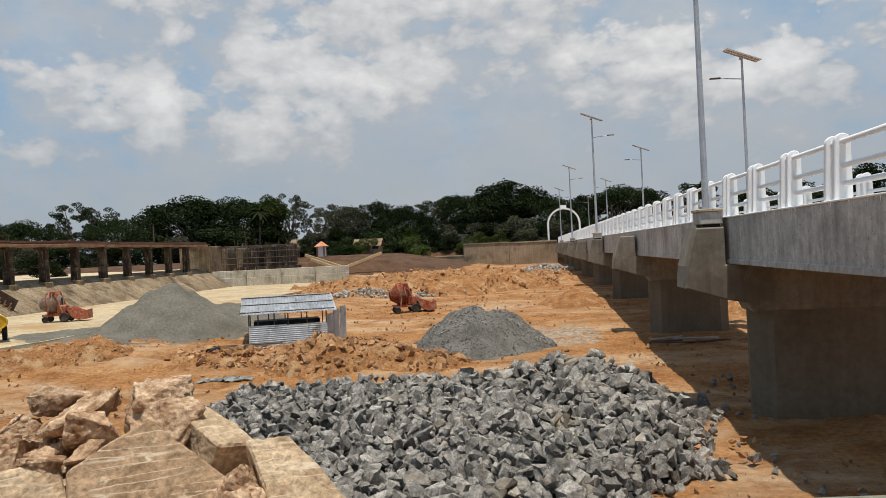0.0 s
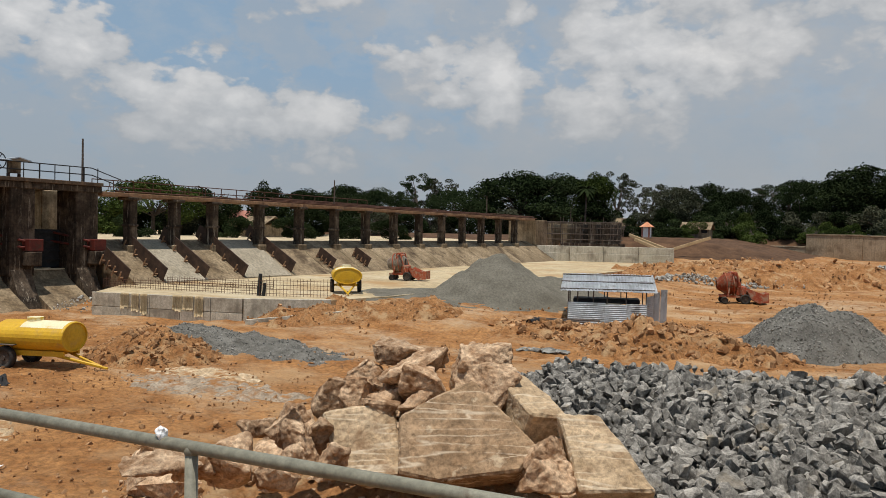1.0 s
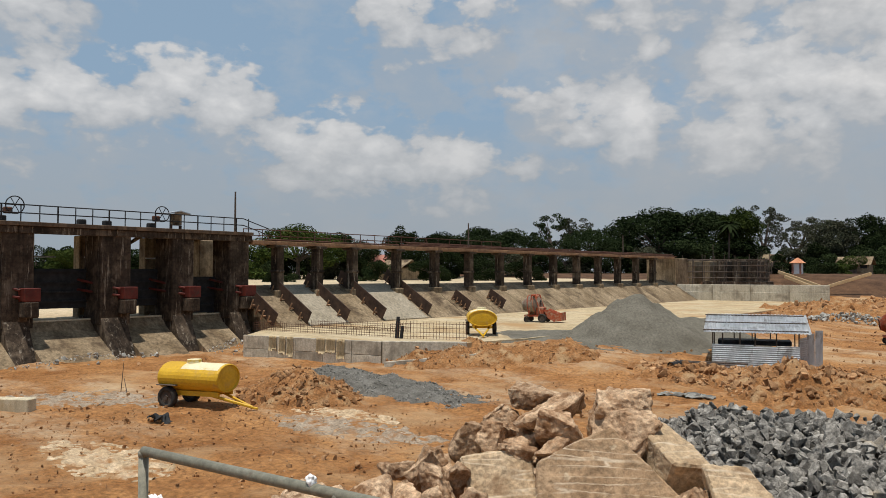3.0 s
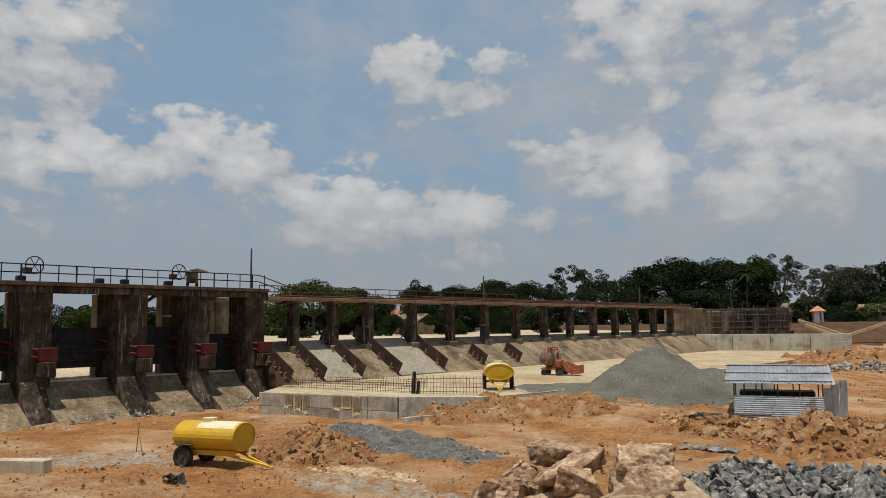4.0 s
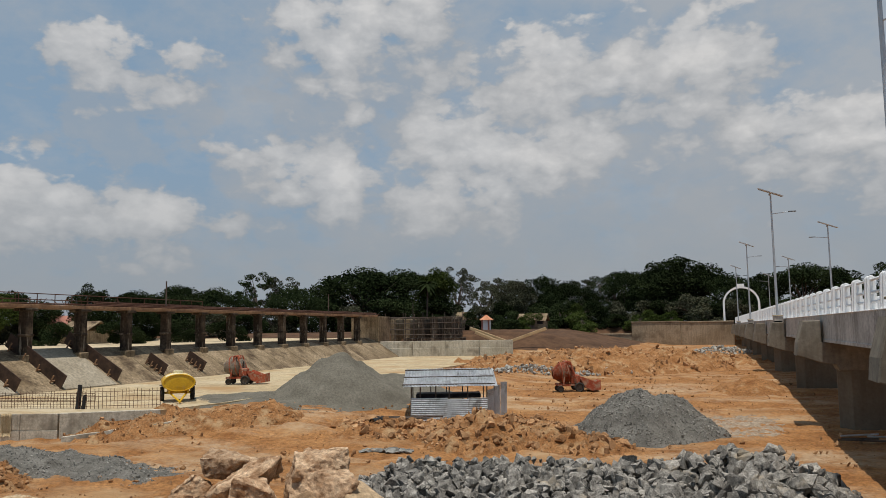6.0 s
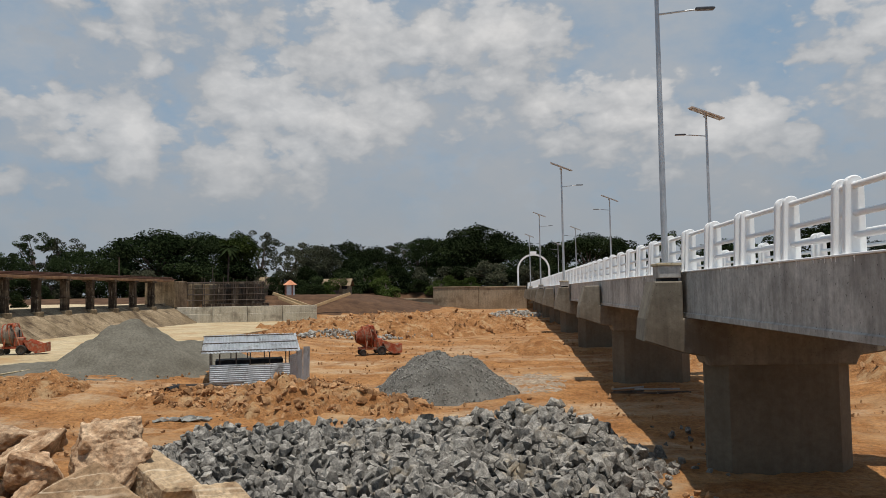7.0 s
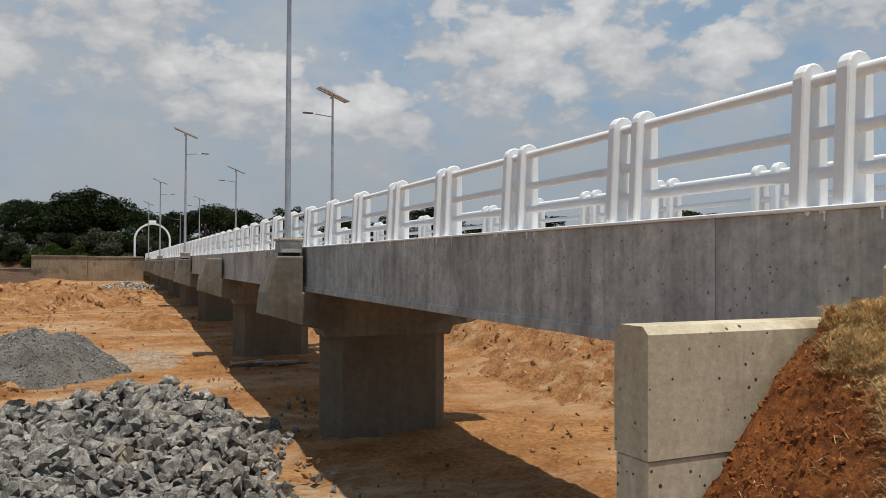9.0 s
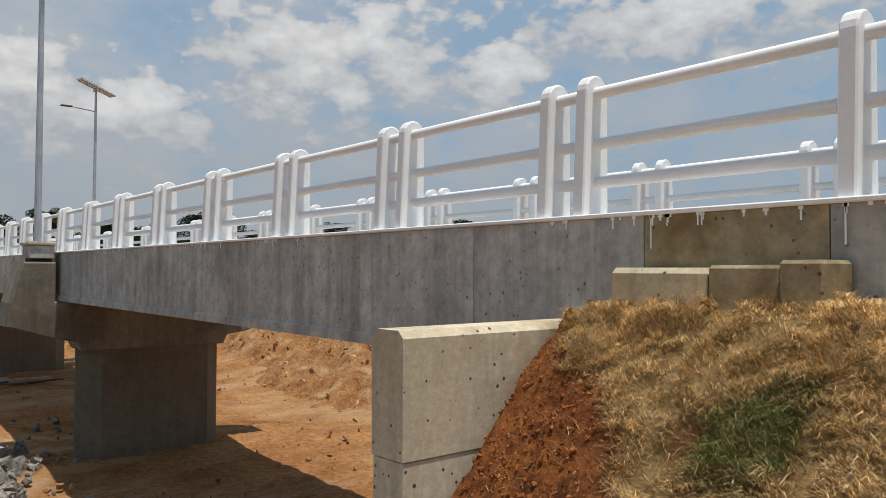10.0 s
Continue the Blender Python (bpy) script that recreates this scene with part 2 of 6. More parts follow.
M["apron_concrete"] = mat("apron_concrete", (0.37, 0.275, 0.155), (0.50, 0.40, 0.25), 0.3, 0.92, 0.5, 3.0, stain=(0.36, 0.225, 0.105), stain_scale=0.22, stain_cut=(0.50, 0.66), grain_mix=0.9, tracks=(0.52, 0.44, 0.31))
M["old_concrete"] = mat("old_concrete", (0.024, 0.016, 0.010), (0.088, 0.062, 0.042), 1.1, 0.92, 0.6, 6.0, stain=(0.165, 0.122, 0.084), stain_scale=0.9, streak=0.6, bloom=(0.40, 0.335, 0.255), joint=0.35, grain_mix=1.0)
M["glacis"] = mat("glacis", (0.185, 0.130, 0.074), (0.36, 0.272, 0.172), 0.5, 0.92, 0.5, 6.0, stain=(0.075, 0.048, 0.028), stain_scale=0.55, stain_cut=(0.5, 0.68), streak=0.5, grain_mix=0.9)
M["white_paint"] = mat("white_paint", (0.82, 0.82, 0.81), (0.87, 0.87, 0.86), 2.0, 0.4, 0.08, 30.0, grain_mix=0.07)
M["galvanised"] = mat("galvanised", (0.40, 0.42, 0.44), (0.52, 0.54, 0.56), 3.0, 0.45, 0.05, 60.0, metal=0.6)
M["panel_dark"] = mat("panel_dark", (0.03, 0.035, 0.05), (0.05, 0.055, 0.07), 4.0, 0.25, 0.0, spec=0.5)
M["panel_back"] = mat("panel_back", (0.55, 0.50, 0.47), (0.65, 0.60, 0.56), 4.0, 0.5, 0.0, grain_mix=0.2)
M["black"] = mat("black", (0.012, 0.012, 0.013), (0.03, 0.03, 0.03), 3.0, 0.7, 0.1)
M["foliage"] = mat("foliage", (0.014, 0.022, 0.009), (0.034, 0.046, 0.019), 0.25, 0.95, 0.0, 2.0, island=0.3, rand=0.3, spec=0.0)
M["foliage_light"] = mat("foliage_light", (0.028, 0.044, 0.011), (0.066, 0.086, 0.024), 0.4, 0.9, 0.0, 2.0, island=0.3, rand=0.3, spec=0.0)
M["foliage_grey"] = mat("foliage_grey", (0.04, 0.045, 0.026), (0.085, 0.085, 0.052), 0.4, 0.9, 0.0, 2.0, island=0.4, rand=0.3, spec=0.08)
M["bark"] = mat("bark", (0.06, 0.045, 0.035), (0.13, 0.10, 0.08), 2.0, 0.95, 0.4)
M["rust"] = mat("rust", (0.06, 0.028, 0.018), (0.125, 0.058, 0.035), 3.0, 0.85, 0.2)
M["red_metal"] = mat("red_metal", (0.075, 0.012, 0.009), (0.135, 0.026, 0.017), 2.0, 0.6, 0.2, stain=(0.06, 0.028, 0.02), stain_scale=3.0)


# ---- building helpers ----
def mesh_ob(name, bm, material, smooth=False):
    me = bpy.data.meshes.new(name)
    bm.to_mesh(me)
    bm.free()
    for mm in material if isinstance(material, (list, tuple)) else [material]:
        me.materials.append(mm)
    if smooth:
        me.polygons.foreach_set("use_smooth", [True] * len(me.polygons))
    return new(name, me)


def part(name, bm, material, parent, label="", smooth=False):
    ob = mesh_ob(name, bm, material, smooth)
    ob.parent = parent
    if label:
        tagged(ob, label)
    return ob


def share(name, me, parent, m=None):
    """One more object on a mesh that is there already."""
    ob = new(name, me)
    ob.parent = parent
    if m is not None:
        ob.matrix_local = m
    return ob


def thing(name, label, category, group="", kind="", at=(0, 0, 0)):
    ob = new(name)
    ob.location = at
    return tagged(ob, label, category, group, kind)


def box(bm, x0, x1, y0, y1, z0, z1, bev=0.0, m=None):
    r = bmesh.ops.create_cube(bm, size=1.0)
    vs = r["verts"]
    bmesh.ops.scale(bm, vec=(x1 - x0, y1 - y0, z1 - z0), verts=vs)
    bmesh.ops.translate(bm, vec=((x0 + x1) / 2, (y0 + y1) / 2, (z0 + z1) / 2), verts=vs)
    if bev:
        es = list({e for v in vs for e in v.link_edges})
        r = bmesh.ops.bevel(bm, geom=es, offset=bev, segments=1, affect="EDGES", profile=0.5)
        vs = list({v for f in r["faces"] for v in f.verts} | {v for v in vs if v.is_valid})
    if m is not None:
        bmesh.ops.transform(bm, matrix=m, verts=vs)
    return vs


def boxes(*args):
    bm = bmesh.new()
    for a in args:
        box(bm, *a)
    return bm


def prism(pts, axis, a, b):
    """A closed outline swept from a to b along x, y or z."""
    bm = bmesh.new()

    def put(p, s):
        return {"x": (s, p[0], p[1]), "y": (p[0], s, p[1]), "z": (p[0], p[1], s)}[axis]
    lo = [bm.verts.new(put(p, a)) for p in pts]
    hi = [bm.verts.new(put(p, b)) for p in pts]
    n = len(pts)
    bm.faces.new(lo)
    bm.faces.new(hi[::-1])
    for i in range(n):
        bm.faces.new((lo[i], hi[i], hi[(i + 1) % n], lo[(i + 1) % n]))
    bmesh.ops.recalc_face_normals(bm, faces=bm.faces)
    return bm


def tube(bm, p, q, r, r2=None, seg=8, cap=True):
    p, q = Vector(p), Vector(q)
    d = q - p
    m = Matrix.Translation((p + q) / 2) @ d.to_track_quat("Z", "Y").to_matrix().to_4x4()
    return bmesh.ops.create_cone(bm, cap_ends=cap, segments=seg, radius1=r, radius2=r if r2 is None else r2, depth=d.length, matrix=m)["verts"]


def smooth01(t):
    t = min(1.0, max(0.0, t))
    return t * t * (3 - 2 * t)


def lerp(a, b, t):
    return a + (b - a) * t


def fbm(x, y, s, seed=0.0):
    return noise.fractal(Vector((x * s + seed, y * s - seed, seed * 0.37)), 0.8, 2.1, 4)


# ---- the lie of the land ----
APRON = 1.65
LOW = 0.5


def land(x, y):
    """Height of the bare ground without its roughness."""
    z = LOW + 0.75 * smooth01((y - 20) / 40)
    z += 0.85 * smooth01((-x - 9) / 12) * smooth01((y - 25) / 7)
    z = lerp(z, 1.6, smooth01((y - 70) / 60))
    if x < -9:
        z = min(z, 1.56)
    if -41 < x < -22.6 and 24 < y < 98:
        z = min(z, 1.35)
    # river bed behind the barrage and the banks beyond
    if x < -41:
        z = lerp(z, lerp(2.3, 3.9, smooth01((y - 28) / 2)), smooth01((-x - 42) / 2))
    if x < -4:
        z = lerp(z, 4.9, smooth01((y - 99 - (x + 24) * 0.1) / 14) * smooth01((-x - 4) / 24))
    z = lerp(z, 5.0, smooth01((y - 149) / 3))
    z += 1.9 * smooth01((x - 13) / 9) * smooth01((y - 6) / 10) * (1 - smooth01((y - 60) / 30))
    # bank on which the camera stands, with the road's slope at the bridge
    near = 1 - smooth01((y - 1.6 + 0.12 * x) / 3.4) if x < 3.1 else 1 - smooth01((y - 2.75) / 0.3)
    top = 3.42 + 1.42 * smooth01((x - 3.0 - 0.12 * (y - 3) * (y < 3)) / 1.75)
    if x > 4.8:
        top = 4.84
        near = 1 - smooth01((y - 2.9) / 0.2)
    if x > 9.3:
        near = 1 - smooth01((y - 3 + (x - 9.3) * 0.7) / 4)
    z = lerp(z, top, near * smooth01((x + 5.5) / 2.0))
    return z


def bank_rough(x, y):
    return 0.06 * fbm(x, y, 4.0, 1.7) + 0.045 * fbm(x, y, 11.0, 4.7)


def bare_edge(x, y):
    """The line on the road bank below which the turf has slipped off."""
    return 3.62 + (0.68 if y > 1.65 else 1.6) * (y - 1.65) + 0.14 * fbm(x, y, 2.2, 6.0)


def build_ground():
    def axis(stops):
        out = []
        for a, b, n in stops:
            out += [a + (b - a) * i / n for i in range(n)]
        return out + [stops[-1][1]]
    xs = axis([(-3000, -400, 10), (-400, -120, 14), (-120, -46, 20), (-46, -20, 80), (-20, 2.4, 130), (2.4, 5.2, 70), (5.2, 12, 40), (12, 40, 50), (40, 120, 16), (120, 3000, 12)])
    ys = axis([(-3000, -100, 8), (-100, -6, 14), (-6, -0.5, 20), (-0.5, 3.3, 90), (3.3, 8, 30), (8, 40, 190), (40, 100, 110), (100, 160, 60), (160, 400, 14), (400, 3000, 10)])
    nx = len(xs)
    verts = []
    for y in ys:
        for x in xs:
            z = land(x, y)
            if -60 < x < 40 and -6 < y < 148:
                z += 0.10 * fbm(x, y, 0.35, 3.1) + 0.05 * fbm(x, y, 1.4, 9.2)
                if y > 8:
                    z += 0.022 * fbm(x, y, 3.1, 7.7)
                if 2 < x < 9 and y < 4:
                    z += bank_rough(x, y)
            verts.append((x, y, z))
    faces = [(j * nx + i, j * nx + i + 1, (j + 1) * nx + i + 1, (j + 1) * nx + i) for j in range(len(ys) - 1) for i in range(nx - 1)]
    me = bpy.data.meshes.new("ground")
    me.from_pydata(verts, [], faces)
    me.materials.append(M["soil"])
    me.materials.append(M["red_soil"])
    me.materials.append(M["straw_soil"])
    me.materials.append(M["river_sand"])
    me.materials.append(M["bank_soil"])
    me.materials.append(M["dark_earth"])
    for p in me.polygons:
        c = p.center
        if 2.2 < c.x < 12 and -6 < c.y < 3.6 and c.z > 0.9:
            p.material_index = 2 if c.x > bare_edge(c.x, c.y) + 0.04 else 4
        elif c.x < -43.5 and -30 < c.y < 100:
            p.material_index = 3
        elif -400 < c.x < 4.5 and 98 < c.y < 400 and c.z > 2.2:
            p.material_index = 5
    me.polygons.foreach_set("use_smooth", [True] * len(me.polygons))
    tagged(new("ground", me), "bare orange-brown laterite soil with pale dusty tracks", "ground", kind="structure")


build_ground()

# ---- the bridge ----
X0, X1, XC = 4.8, 9.26, 7.03
DECK, SOFFIT = 5.38, 4.28
FIRST, SPAN, PIERS, END = 18.6, 16.6, 8, 151.0


def build_bridge():
    deck = thing("bridge_deck", "long grey concrete bridge deck with white painted kerbs", "bridge", kind="structure")
    spans = [(-7.0, 1.2), (1.2, 2.42), (2.42, 4.15), (4.15, FIRST + 0.6)] + [(FIRST + 0.6 + SPAN * k, FIRST + 0.6 + SPAN * (k + 1)) for k in range(PIERS - 1)] + [(FIRST + 0.6 + SPAN * (PIERS - 1), END)]
    prof = [(X0 + 0.03, SOFFIT + 0.12), (X0, SOFFIT + 0.1), (X0, SOFFIT), (X0 + 0.35, SOFFIT), (X0 + 0.36, SOFFIT + 0.22), (X1 - 0.36, SOFFIT + 0.22), (X1 - 0.35, SOFFIT), (X1, SOFFIT),
            (X1, SOFFIT + 0.1), (X1 - 0.03, SOFFIT + 0.12), (X1 - 0.03, DECK), (X1 - 0.38, DECK), (X1 - 0.38, DECK - 0.22), (X0 + 0.38, DECK - 0.22), (X0 + 0.38, DECK), (X0 + 0.03, DECK)]
    for a, b in spans:
        gap = 0.012 if a > 5 else 0.004
        part("span", prism(prof, "y", a + gap, b - gap), M["seat_concrete"] if a == 1.2 else M["deck_concrete"], deck)
    for xa, xb in ((X0 + 0.005, X0 + 0.40), (X1 - 0.40, X1 - 0.005)):
        part("kerb_paint", boxes((xa, xb, -7.0, END, DECK + 0.002, DECK + 0.035, 0.008)), M["white_paint"], deck, "thick white paint on the kerb")
    # paint that ran down the face of the beam
    rng = random.Random(5)
    bm = bmesh.new()
    for k in range(170):
        y = rng.uniform(-1.5, 9.5) if k < 120 else rng.uniform(9, 30)
        if fbm(y, 0.0, 0.6, 2.0) < -0.12:
            continue
        l = rng.uniform(0.015, 0.08) * (3.0 if rng.random() < 0.09 else 1)
        w = rng.uniform(0.003, 0.008)
        box(bm, X0 + 0.024, X0 + 0.034, y - w, y + w, DECK - l, DECK + 0.01)
        box(bm, X0 + 0.022, X0 + 0.036, y - w * 2.5, y + w * 2.5, DECK - 0.018, DECK + 0.012)
    part("paint_run", bm, M["white_paint"], deck)

    half = [(4.05, 5.17), (3.80, 4.25), (3.75, 3.72), (4.69, 3.41), (5.22, 3.33), (5.33, 3.10)]
    outline = half + [(2 * XC - x, z) for x, z in half[::-1]]
    outline += [(2 * XC - 4.72, 5.17), (2 * XC - 4.72, SOFFIT - 0.012), (4.72, SOFFIT - 0.012), (4.72, 5.17)]
    for k in range(PIERS):
        y = FIRST + SPAN * k
        pier = thing("bridge_pier", "grey concrete bridge pier with a flared cap standing on bare soil", "pier", "piers under the bridge", at=(0, y, 0))
        bm = prism(outline, "y", 0.0, 1.2)
        bmesh.ops.bevel(bm, geom=[e for e in bm.edges if abs(e.verts[0].co.y - e.verts[1].co.y) < 1e-4], offset=0.035, segments=1, affect="EDGES")
        # cap in the half-dark tone that has some deck shade in it
        part("cap", bm, M["shaded_cap_concrete"], pier)
        a, b, c = 5.30, 2 * XC - 5.30, 0.42
        pl = [(a, c + 0.1), (a + 0.45, 0.02), (b - 0.45, 0.02), (b, c + 0.1), (b, 1.08 - c), (b - 0.45, 1.18), (a + 0.45, 1.18), (a, 1.08 - c)]
        # shaft colour includes the shade below the deck
        part("shaft", prism(pl, "z", -0.6, 3.3), M["shaded_pier_concrete"], pier)
    # abutment at the near bank, hidden below the deck, and its wing
    ab = thing("abutment", "pale concrete abutment under the end of the bridge", "abutment", kind="structure")
    part("breast_wall", boxes((X0 + 0.06, X1 - 0.06, -7, 2.6, 0.0, SOFFIT - 0.01)), M["pale_concrete"], ab)
    ang = 2.1
    bm = prism([(0.0, -0.742), (0.0, -0.045), (0.045, 0.0), (0.255, 0.0), (0.30, -0.045), (0.30, -0.742)], "x", 0.0, 1.62)
    box(bm, 0.006, 1.614, 0.006, 0.294, -4.6, -0.75, 0.006)
    box(bm, 0.02, 1.60, 0.02, 0.28, -0.76, -0.735)
    wing = part("wing_wall", bm, M["pale_concrete"], ab, "yellowish concrete wing wall with a cold joint and bolt holes")
    wing.matrix_world = pose(3.146, 2.805, 4.668, 0, 0, ang)
    part("seat_block", boxes((4.5, X0 + 0.02, 1.76, 2.45, 3.6, 5.035, 0.035)), M["pale_concrete"], ab, "pale concrete block with a clean chamfer against the beam")
    part("seat_block", boxes((4.52, X0 + 0.02, 1.32, 1.752, 3.6, 5.05, 0.02)), M["seat_concrete"], ab, "rough brown concrete block against the beam")
    part("seat_block", boxes((4.49, X0 + 0.02, 1.07, 1.314, 3.6, 5.075, 0.02)), M["seat_concrete"], ab, "rough brown concrete block against the beam")
    ends = thing("far_abutment", "concrete abutment at the far end of the bridge", "abutment", kind="structure")
    part("breast_wall", boxes((X0 + 0.05, X1 - 0.05, END - 1.0, END + 2.5, 0.5, SOFFIT - 0.01)), M["pale_concrete"], ends)


build_bridge()


def build_railings():
    # one post: slim block with a battered outer face and a rounded head
    def post_mesh(sign):
        pts = [(-0.15, 0.0), (-0.105, 0.93)]
        pts += [(0.015 - 0.12 * math.cos(a), 0.925 + 0.12 * math.sin(a)) for a in [math.pi * i / 8 for i in range(1, 8)]]
        pts += [(0.135, 0.93), (0.135, 0.0)]
        bm = prism([(sign * x, z) for x, z in pts], "y", -0.054, 0.054)
        es = [e for e in bm.edges if abs(e.verts[0].co.y - e.verts[1].co.y) < 1e-4 and (e.verts[0].co.z > 0.01 or e.verts[1].co.z > 0.01)]
        bmesh.ops.bevel(bm, geom=es, offset=0.012, segments=1, affect="EDGES")
        me = bpy.data.meshes.new("post")
        bm.to_mesh(me)
        bm.free()
        me.materials.append(M["white_paint"])
        return me
    for x, sign, side in ((X0 + 0.20, 1, "left"), (X1 - 0.20, -1, "right")):
        rail = thing("bridge_railing", "white painted railing of paired posts and three pipes along the kerb", "railing", "bridge railings")
        me = post_mesh(sign)
        k = 0
        y = 5.48 - 2.27 * 5
        while y < END - 1:
            for d in (-0.185, 0.185):
                share("post", me, rail, Matrix.Translation((x, y + d, DECK + 0.03)))
            y += 2.27
        for h, r in ((0.25, 0.044), (0.535, 0.044), (0.91, 0.046)):
            bm = bmesh.new()
            tube(bm, (x + 0.01 * sign, 5.48 - 2.27 * 5, DECK + 0.03 + h), (x + 0.01 * sign, END, DECK + 0.03 + h), r, seg=12)
            part("rail", bm, M["white_paint"], rail, smooth=True)


build_railings()


def build_lamps():
    for k in range(PIERS):
        left = k % 2 == 0
        x, y = (4.43, FIRST + SPAN * k + 0.55) if left else (2 * XC - 4.18, FIRST + SPAN * k + 0.55)
        s = 1 if left else -1
        drop = 0.0 if left else 0.32
        lamp = thing("street_lamp", "galvanised solar street lamp on a concrete pedestal beside the bridge", "street lamp", "solar lamps along the bridge", at=(x, y, 0))
        # recessed black block paints the dark shadow gap below the pedestal
        part("neck", boxes((-0.20, 0.22, -0.44, 0.24, 5.15, 5.25)), M["black"], lamp)
        part("pedestal", boxes((-0.26, 0.27, -0.5, 0.3, 5.25, 5.55, 0.015)), M["deck_concrete"], lamp)
        part("cap_slab", boxes((-0.30, 0.29, -0.54, 0.34, 5.552, 5.62, 0.012)), M["pale_concrete"], lamp)
        bm = bmesh.new()
        tube(bm, (0, 0, 5.62), (0, 0, 13.25 - drop), 0.085, 0.05, 12)
        box(bm, -0.17, 0.17, -0.17, 0.17, 5.62, 5.645)
        part("pole", bm, M["galvanised"], lamp, smooth=False)
        bm = bmesh.new()
        tube(bm, (0, 0, 12.0), (s * 1.05, 0, 12.1), 0.025)
        part("arm", bm, M["galvanised"], lamp)
        bm = bmesh.new()
        box(bm, s * 1.2 - 0.25, s * 1.2 + 0.25, -0.09, 0.09, 12.07, 12.14, 0.03)
        head = part("lamp_head", bm, M["panel_dark"], lamp, "dark flat LED lamp head")
        tilt = pose(0, 0, 13.38 - drop, 8, 22, 0)
        bm = bmesh.new()
        box(bm, -0.80, 0.80, -0.5, 0.5, 0.0, 0.035)
        panel = part("solar_panel", bm, M["panel_back"], lamp, "tilted solar panel")
        panel.matrix_local = tilt
        bm = bmesh.new()
        for i in range(4):
            for j in range(3):
                box(bm, -0.77 + i * 0.39, -0.40 + i * 0.39, -0.48 + j * 0.325, -0.17 + j * 0.325, 0.037, 0.043)
        cells = part("cells", bm, M["panel_dark"], panel)
        bm = bmesh.new()
        for yy in (-0.3, 0.3):
            box(bm, -0.75, 0.75, yy - 0.02, yy + 0.02, -0.05, -0.002)
        tube(bm, (0, 0, -0.2), (0, 0, -0.02), 0.06)
        part("bracket", bm, M["galvanised"], panel)


build_lamps()


def build_arch():
    arch = thing("gateway_arch", "white round gateway arch over the far end of the bridge", "arch", at=(6.13, 150.0, DECK))
    bm = bmesh.new()
    n, ro, ri = 32, 3.15, 2.82
    pts = [(ro, 0.0)] + [(ro * math.cos(math.pi * i / n), 3.5 + ro * math.sin(math.pi * i / n)) for i in range(n + 1)] + [(-ro, 0.0), (-ri, 0.0)]
    inner = [(-ri * math.cos(math.pi * i / n), 3.5 + ri * math.sin(math.pi * i / n)) for i in range(n + 1)] + [(ri, 0.0)]
    bm.free()
    part("ring", prism(pts + inner, "y", -0.35, 0.35), M["white_paint"], arch)
    part("crest", boxes((-0.6, 0.6, -0.25, 0.25, 6.6, 7.1, 0.03)), M["white_paint"], arch)


build_arch()


# ---- the barrage ----
BX = -40.5
PILLARS = [31.3, 34.7, 38.0] + [42.6 + 4.5 * i for i in range(11)]


